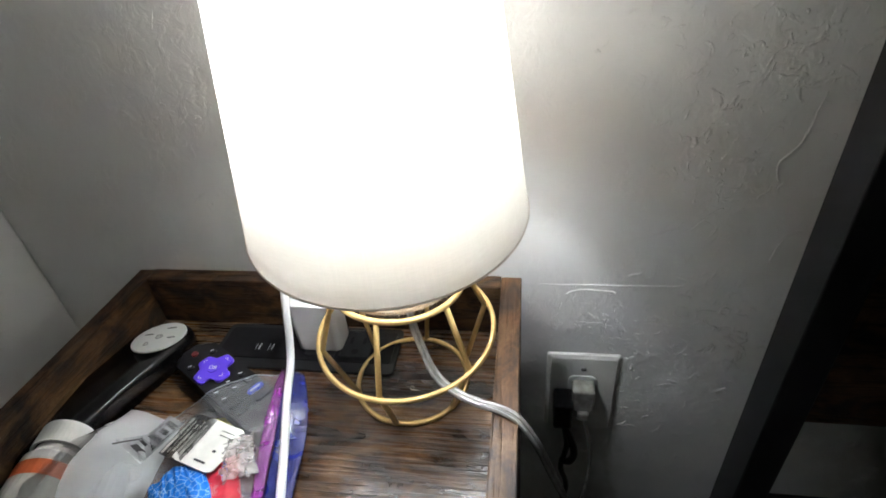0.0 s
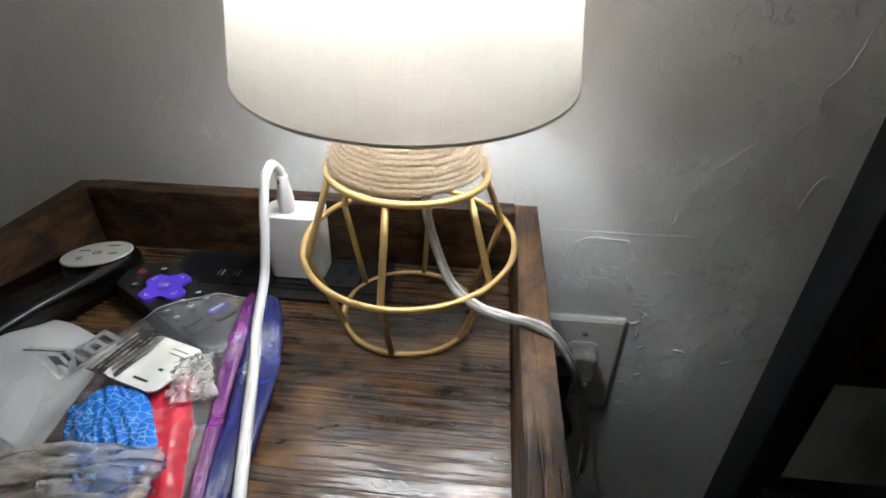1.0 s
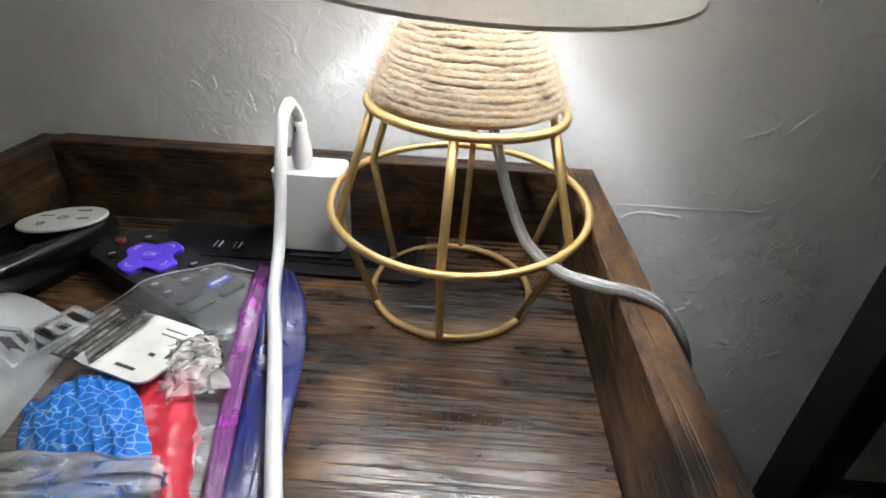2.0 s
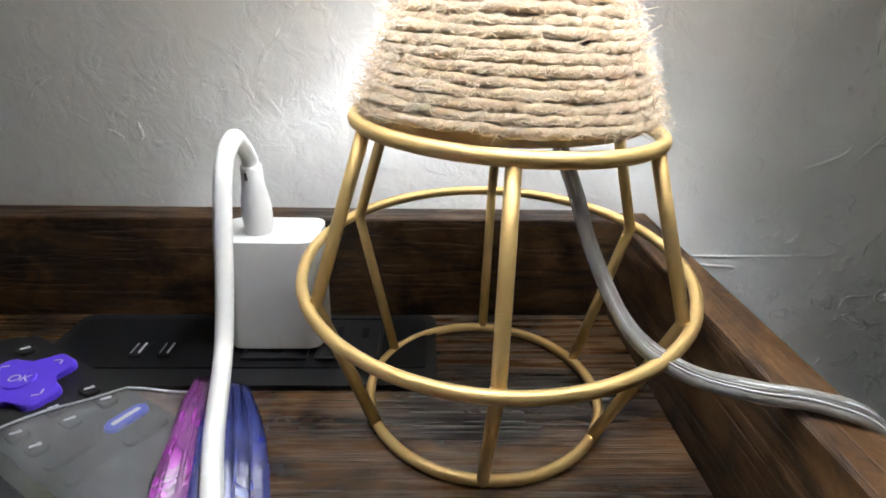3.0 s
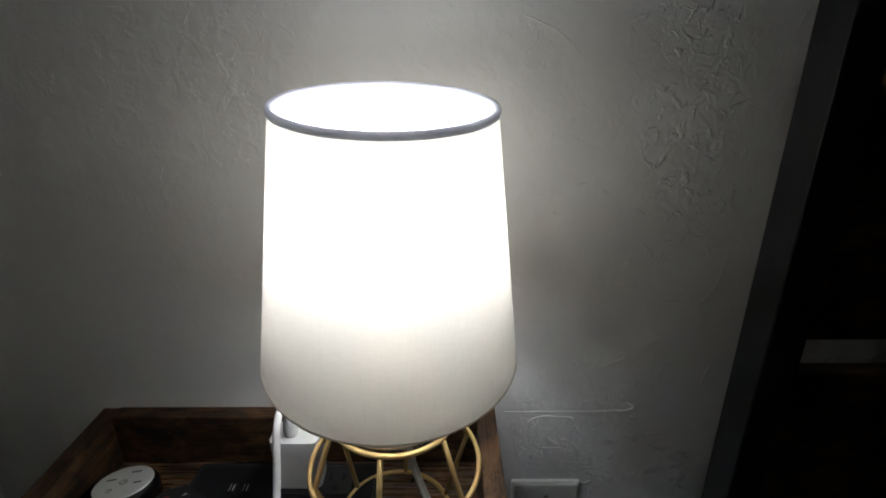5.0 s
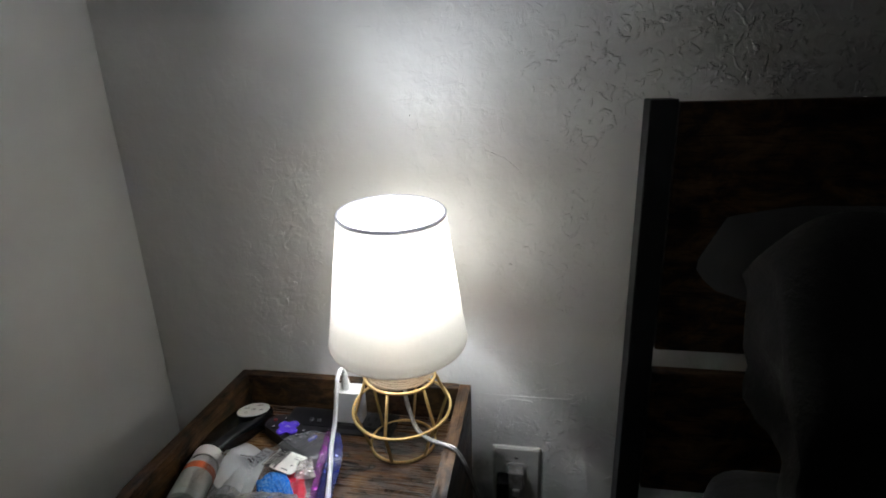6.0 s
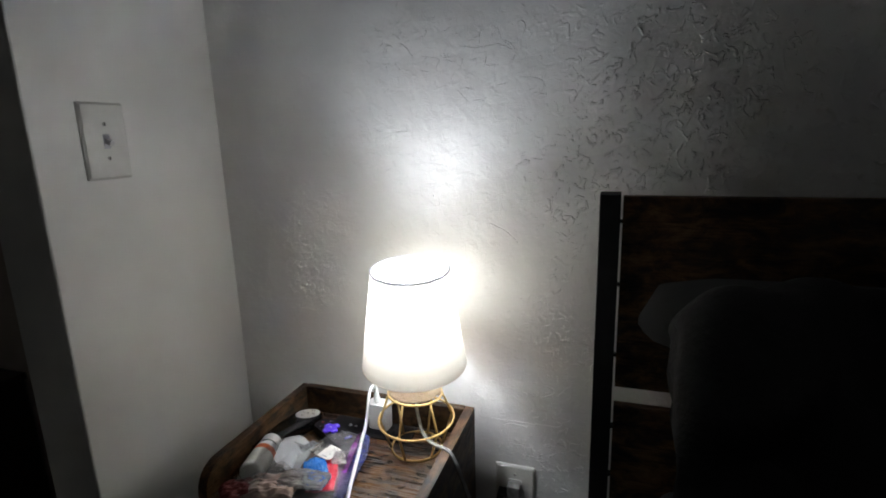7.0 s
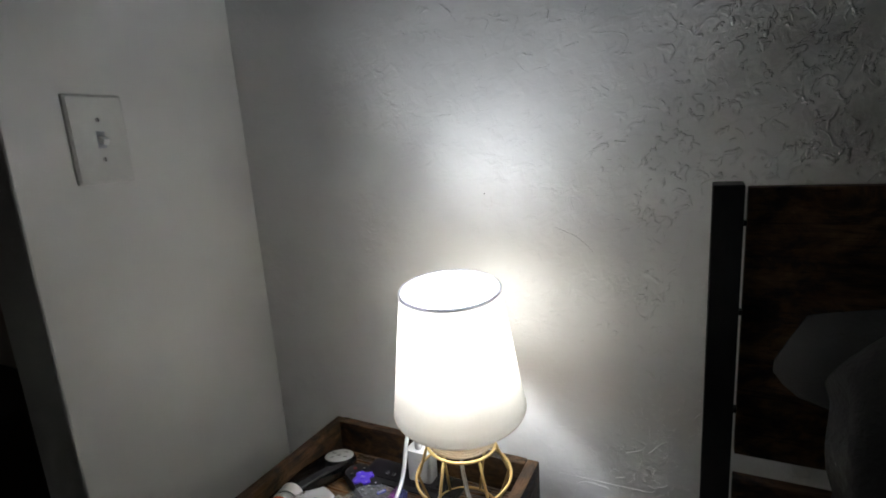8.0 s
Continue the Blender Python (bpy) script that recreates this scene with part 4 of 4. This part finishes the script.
def over_remote(x, y):
    """1 above the remote that the bag lies on, falling to 0 beside it."""
    dx, dy = x + 0.2155, y + 0.1370
    a = dx * 0.85 - dy * 0.526
    w = abs(dx * 0.526 + dy * 0.85)
    d = math.hypot(max(0, a - 0.138, 0.02 - a), max(0, w - 0.019))
    return max(0.0, 1 - d / 0.045) ** 1.4


def bag_edge(u, v):
    """Plan of the bag: u from the closed end to the zip, v from the back to the front."""
    bx, by = -0.288 + u * 0.175, -0.236 + 0.080 * u ** 1.6
    fx, fy = -0.262 + u * 0.190, -0.408 + 0.055 * u ** 2
    return bx + (fx - bx) * v, by + (fy - by) * v


def zip_bag():
    t = thing("zip_bag", (-0.18, -0.30, TOP), "clear plastic zip bag with purple seal, stuffed with small packets", "bag")

    def top(u, v):
        x, y = bag_edge(u, v)
        e = min(1, min(u, v, 1 - v) * 9)
        z = TOP + 0.003 + (bag_height(x, y) - TOP - 0.003) * math.sqrt(max(0, e))
        z = max(z, TOP + 0.0245 * over_remote(x, y))
        return (x + 0.003 * noise.noise(Vector((x * 50, y * 50, 9))), y + 0.004 * noise.noise(Vector((x * 40, y * 40, 5))), z)

    part("film", sheet(70, 60, top), M_FILM, t, smooth=True)

    def bottom(u, v):
        x, y = bag_edge(u, v)
        return (x, y, TOP + 0.0012)
    part("film", sheet(8, 8, bottom), M_FILM, t)

    def strip(u0, u1, lift, wav):
        def f(u, v):
            x, y = bag_edge(1.0, v)
            g = 0.62 + 0.55 * math.sin(math.pi * min(1, 0.06 + v * 1.05))
            x += (u0 + (u1 - u0) * u - 1.0) * 0.185 * g + 0.002 * math.sin(v * 9)
            return (x, y + 0.004 * u * (u1 - 1), TOP + 0.016 * over_remote(x, y) + lift + wav * math.sin(v * 11 + u * 3) + 0.002 * math.sin(math.pi * v))
        return f
    part("zip_strip", sheet(4, 40, strip(1.0, 1.045, 0.0115, 0.0008), 0.0008), M_ZIPPER, t, "purple zip closure", smooth=True)
    for uu in (1.012, 1.034):
        pts = [strip(uu, uu, 0.0125, 0.0008)(0, k / 30) for k in range(31)]
        part("zip_rib", tube(pts, 0.0008, 6), M_ZIPPER, t, smooth=True)
    part("flap", sheet(8, 40, strip(1.045, 1.155, 0.0105, 0.0016), 0.0004), M_FLAP, t, "dark blue tinted bag lip", smooth=True)
    for uu in (1.075, 1.105, 1.13):
        pts = [strip(uu, uu, 0.0113, 0.0016)(0, k / 30) for k in range(31)]
        part("flap_rib", tube(pts, 0.00055, 5), M_FLAP, t, smooth=True)
    seam = [Vector(top(k / 40, 0.0)) + Vector((0, 0, 0.001)) for k in range(41)]
    part("seam", tube(seam, 0.0006, 5), M_HAZE, t, smooth=True)
    def milky(u, v):
        a = Vector((-0.214, -0.221)).lerp(Vector((-0.180, -0.217)), u)
        b = Vector((-0.200, -0.318)).lerp(Vector((-0.157, -0.311)), u)
        p = a.lerp(b, v)
        return (p.x, p.y, bag_height(p.x, p.y) + 0.0022 + 0.0015 * math.sin(u * 5 + v * 3))
    part("milky_panel", sheet(24, 24, milky), M_MILKY, t, "milky white write-on panel", smooth=True)
    # printed mark and bars on the film
    def on_film(cx, cy, a, b, rot, mat, name="print_bar", lift=0.0048):
        own = bmesh.new()
        mm = Matrix.Translation((cx, cy, 0)) @ pose(0, 0, 0, 0, 0, rot)
        g = [[own.verts.new(mm @ Vector((-a / 2 + a * i / 8, -b / 2 + b * j / 2, 0))) for j in range(3)] for i in range(9)]
        for r_ in g:
            for v in r_:
                v.co.z = max(bag_height(v.co.x, v.co.y) + lift, 0.6145)
        for i in range(8):
            for j in range(2):
                own.faces.new((g[i][j], g[i + 1][j], g[i + 1][j + 1], g[i][j + 1]))
        part(name, own, mat, t)
    on_film(-0.155, -0.237, 0.040, 0.022, -106, M_INKFILM, "print_block", 0.0045)
    for k in range(6):
        on_film(-0.164 + 0.0036 * k, -0.236 - 0.001 * k, 0.034 - 0.004 * (k % 3), 0.0016 if k % 2 else 0.0024, -106, M_CARD, lift=0.0056)
    on_film(-0.181, -0.241, 0.040, 0.019, -112, M_HAZE, "print_badge", 0.0044)
    for dx in (-0.0085, 0.0085):
        on_film(-0.181 + dx, -0.241 + dx * 0.3, 0.036, 0.0010, -112, M_INK)
    for k in range(5):
        on_film(-0.1755 - 0.0026 * k, -0.2280 - 0.0064 * k, 0.0044, 0.0125 if k in (0, 2, 3) else 0.0085, -112, M_INK)
    # contents
    def bottle(name, p0, p1, r, band, skin=M_WHITE):
        p0, p1 = Vector(p0), Vector(p1)
        d = p1 - p0
        L = d.length
        b = thing(name, (p0.x, p0.y, TOP), "white plastic pill bottle lying inside the zip bag", "bottle", "bottles in the bag")
        part("body", lathe([(0, 0.018), (r * 0.78, 0.018), (r * 0.8, 0.022), (r, 0.028), (r, L - 0.003), (r - 0.003, L), (0, L)], p0, d, 32), skin, b, smooth=False)
        prof = [(0, 0)] + [(r * 0.93, 0.0), (r * 0.95, 0.002), (r * 0.95, 0.019), (r * 0.88, 0.0195)]
        part("cap", lathe(prof, p0, d, 40), M_WHITE, b, "ribbed white cap")
        part("label", lathe([(r + 0.0003, 0.034), (r + 0.0003, L - 0.012)], p0, d, 32), M_CARD if skin is M_WHITE else M_MILKY, b)
        part("label_band", lathe([(r + 0.0006, 0.036), (r + 0.0006, 0.048)], p0, d, 32), band, b)
    bottle("pill_bottle", (-0.262, -0.240, 0.6085), (-0.240, -0.335, 0.6085), 0.0215, M_ORANGE)
    bottle("pill_bottle", (-0.214, -0.236, 0.6075), (-0.190, -0.322, 0.6075), 0.0205, M_MILKY, M_HAZE)

    def pouch(name, c, a, b, rot, h, mat, label, seed, soft=0.0, crush=0.0):
        mm = Matrix.Translation((c[0], c[1], 0)) @ pose(0, 0, 0, 0, 0, rot)

        def f(sgn):
            def g(u, v):
                x, y = (u - 0.5) * a, (v - 0.5) * b
                x, y = x * math.sqrt(1 - soft * (2 * v - 1) ** 2 / 2), y * math.sqrt(1 - soft * (2 * u - 1) ** 2 / 2)
                e = (max(0, 1 - (2 * u - 1) ** 4) * max(0, 1 - (2 * v - 1) ** 4)) ** 0.6
                wob = 0.12 * noise.noise(Vector((u * 3, v * 3, seed)))
                p = mm @ Vector((x * (1 + wob), y * (1 + wob), 0))
                z = c[2] + sgn * h * e * (1 + 0.35 * noise.noise(Vector((u * 5, v * 5, seed + 3))))
                # creases: sharp folds running across the wrapper
                q = Vector((u * 2.4 + v * 1.6, v * 8 - u * 1.5, seed))
                fold = abs(noise.noise(q)) * 2 + abs(noise.noise(q * 1.9)) * 0.6
                z += sgn * crush * (0.75 - fold)
                p.x += crush * 0.9 * noise.noise(q * 1.7 + Vector((3, 0, 0)))
                p.y += crush * 0.9 * noise.noise(q * 1.7 + Vector((0, 7, 0)))
                return (p.x, p.y, z)
            return g
        n_ = 44 if crush else 22
        own = sheet(n_, n_, f(1))
        own = merged(own, sheet(n_, n_, f(-1)))
        bmesh.ops.remove_doubles(own, verts=own.verts[:], dist=0.0002)
        return single(name, own, mat, label, "packet", smooth=True, origin=(c[0], c[1], TOP))
    pouch("red_pouch", (-0.119, -0.288, 0.5985), 0.050, 0.092, 22, 0.0080, M_RED, "glossy red packet inside the zip bag", 1, 0.1, 0.0012)
    pouch("blue_pouch", (-0.132, -0.292, 0.6065), 0.078, 0.044, -54, 0.0060, M_BLUE, "bright blue printed packet inside the zip bag", 2, 0.5, 0.0016)
    pouch("crinkled_packet", (-0.134, -0.326, 0.6140), 0.090, 0.046, 8, 0.0045, M_CRINKLE, "crinkled clear packet on the blue one", 3, 0.3, 0.0040)
    pouch("brown_packet", (-0.185, -0.350, 0.604), 0.090, 0.060, 14, 0.010, M_BROWNPK, "crumpled brown and clear wrappers inside the zip bag", 4, 0.0, 0.0045)
    pouch("dark_packet", (-0.235, -0.372, 0.602), 0.060, 0.050, 40, 0.011, M_REDKEY, "dark red wrapper inside the zip bag", 6, 0.0, 0.004)
    own = moved(prism(rounded(0.038, 0.042, 0.006), 0, 0.0012), Matrix.Translation((-0.136, -0.2405, 0.6105)) @ pose(0, 0, 0, -6, 4, -14))
    tag = single("card_tag", own, M_CARD, "white card tag with dark print inside the zip bag", "card", origin=(-0.134, -0.2475, TOP))
    for k, (l, w, dy, dx) in enumerate(((0.012, 0.0006, 0.014, 0.006), (0.003, 0.002, -0.004, 0.008), (0.010, 0.0016, -0.015, 0.004), (0.010, 0.0006, 0.010, 0.006))):
        part("print_bar", moved(box(dx - l / 2, dx + l / 2, dy - w / 2, dy + w / 2, 0.0013, 0.0015), Matrix.Translation((-0.136, -0.2405, 0.6105)) @ pose(0, 0, 0, -6, 4, -14)), M_INK, tag)
    pouch("twist_of_film", (-0.112, -0.246, 0.606), 0.026, 0.036, 30, 0.005, M_CRINKLE, "twist of clear wrapper beside the card", 8, 0.0, 0.003)
    own = moved(box(-0.018, 0.018, -0.016, 0.016, 0, 0.0006), Matrix.Translation((-0.150, -0.215, TOP + 0.0018)) @ pose(0, 0, 0, 0, 0, 12))
    single("yellow_note", own, M_YELLOW, "small yellow paper note lying on the tray", "note", origin=(-0.15, -0.215, TOP))


zip_bag()


# ---- bed ----
def bed():
    t = thing("bed", (1.1, -1.1, 0), "bed with a black steel frame and dark rustic wood headboard", "bed")
    px0, px1, py0, py1 = 0.335, 0.3685, -0.106, -0.064
    X1 = 1.93
    for x0 in (px0, X1):
        part("post", box(x0, x0 + px1 - px0, py0, py1, 0, 1.0895, 0.0015), M_BLACKMETAL, t, "square black steel post")
    part("headboard_panel", box(px1 + 0.0038, X1 - 0.002, -0.099, -0.079, 0.7455, 1.0855, 0.0015), M_HEAD, t, "dark rustic wood panel")
    part("headboard_panel", box(px1 + 0.0038, X1 - 0.002, -0.099, -0.079, 0.503, 0.7085, 0.0015), M_HEAD, t, "dark rustic wood panel")
    for zz in (0.80, 0.93, 1.04, 0.56, 0.66):
        part("panel_tab", box(px1 - 0.0005, px1 + 0.0048, -0.094, -0.084, zz, zz + 0.006), M_BLACKMETAL, t)
    part("head_rail", box(px1, X1, -0.104, -0.070, 0.30, 0.335, 0.0015), M_BLACKMETAL, t)
    part("corner_bracket", box(px1 - 0.012, px1 + 0.035, -0.150, -0.106, 0.30, 0.362, 0.002), M_BLACKMETAL, t)
    for x0 in (px0 + 0.02, X1 - 0.02):
        part("side_rail", box(x0, x0 + 0.033, -2.15, -0.107, 0.27, 0.33, 0.0015), M_BLACKMETAL, t)
    part("foot_rail", box(px0, X1 + 0.03, -2.18, -2.15, 0.27, 0.33, 0.0015), M_BLACKMETAL, t)
    for x0 in (px0, X1):
        part("leg", box(x0, x0 + 0.0335, -2.18, -2.147, 0, 0.269, 0.0015), M_BLACKMETAL, t)
    part("slat_deck", box(px1 + 0.01, X1 - 0.005, -2.14, -0.11, 0.305, 0.333), M_DARKWOOD, t)
    mm = box(px1 + 0.07, X1 - 0.02, -2.13, -0.125, 0.336, 0.60, 0.05, 4)
    single("mattress", mm, M_SHEET, "mattress in a dark fitted sheet on the bed", "mattress", smooth=True, origin=(1.1, -1.1, 0.336))

    # pillow propped on the headboard; its open end flops out past the blanket
    def pillow(s_):
        def g(u, v):
            z = 0.62 + 0.328 * v
            if z > 0.885:
                left = 0.400 + 0.032 * (z - 0.885) / 0.063
            elif z > 0.855:
                left = 0.421 - 0.021 * (z - 0.855) / 0.030
            else:
                left = 0.421 + 3.0 * (0.855 - z)
            x = left + (1.10 - left) * u ** 1.3
            z += 0.016 * v * min(1, u * 5)
            e = min(1, u * 4 + 0.05) * (max(0, 1 - (2 * v - 1) ** 8)) ** 0.5
            wave = 0.004 * noise.noise(Vector((x * 22, z * 22, 4)))
            return (x, -0.130 - 0.010 * e + s_ * (0.001 + 0.014 * e) + wave, z)
        return g
    own = merged(sheet(40, 24, pillow(1)), sheet(40, 24, pillow(-1)))
    single("pillow", own, M_PILLOW, "grey pillow propped against the headboard under a blanket", "pillow", smooth=True, origin=(0.75, -0.19, 0.6))

    def drape(u, v):
        # u across the bed from its hanging edge, v from the headboard to the foot
        # its edge hangs inwards as it falls from the propped pillow
        y = -0.165 - 1.31 * v
        hump = math.exp(-((y + 0.21) / 0.15) ** 2)
        w = min(1.0, u / 0.16)
        if w < 0.75:
            edge = 0.42 + 0.497 * w / 0.75
            x, z = 0.446 + 0.31 * (0.917 - edge), edge
        else:
            x = 0.446 + 0.20 * (w - 0.75) + (max(0, u - 0.16) / 0.84) * 1.39
            z = 0.985 - 0.068 * math.exp(-(x - 0.446) / 0.035)
        flat = 0.645 + 0.01 * noise.noise(Vector((x * 4, y * 4, 0)))
        z = 0.42 + (z - 0.42) * ((flat - 0.42) / 0.565 + (1 - (flat - 0.42) / 0.565) * hump)
        side = max(0.0, 1 - w / 0.75)
        lift = min(1.0, w / 0.75)
        n1 = noise.noise(Vector((x * 7, y * 7, z * 9)))
        n2 = noise.noise(Vector((x * 17 + y * 8, y * 14, z * 21)))
        crease = (1 - abs(noise.noise(Vector((x * 9 - z * 5, y * 6, z * 7)))) * 2) ** 3
        fold = 0.014 * math.sin(x * 26 + 9 * n1 + y * 13) * (1 - 0.6 * hump)
        return (x + (0.050 * n1 + 0.022 * n2) * (0.2 + lift * (1 - lift) * 3 + 0.3 * side) - 0.012 * crease * lift * (1 - lift) * 4, y + 0.02 * n1 - 0.02 * crease, z + (fold + 0.010 * n1 + 0.010 * n2) * lift)
    single("blanket", merged(sheet(150, 110, drape), sheet(150, 110, lambda u, v: Vector(drape(u, v)) - Vector((-0.004, 0, 0.007)))), M_BLANKET, "charcoal plush blanket bunched over pillows by the headboard", "blanket", smooth=True, origin=(1.1, -0.7, 0.6))


bed()


# ---- dark hall beyond the wall's corner ----
def hall_dresser():
    t = thing("dresser", (-1.65, -0.2, 0), "low dark wooden dresser standing in the unlit hall", "dresser")
    part("body", box(-1.95, -1.352, -0.42, -0.012, 0.05, 0.488, 0.004), M_DARKWOOD, t)
    part("top", box(-1.96, -1.342, -0.43, -0.010, 0.488, 0.511, 0.004), M_DARKWOOD, t)
    part("plinth", box(-1.94, -1.37, -0.40, -0.03, 0, 0.05), M_DARKWOOD, t)


hall_dresser()
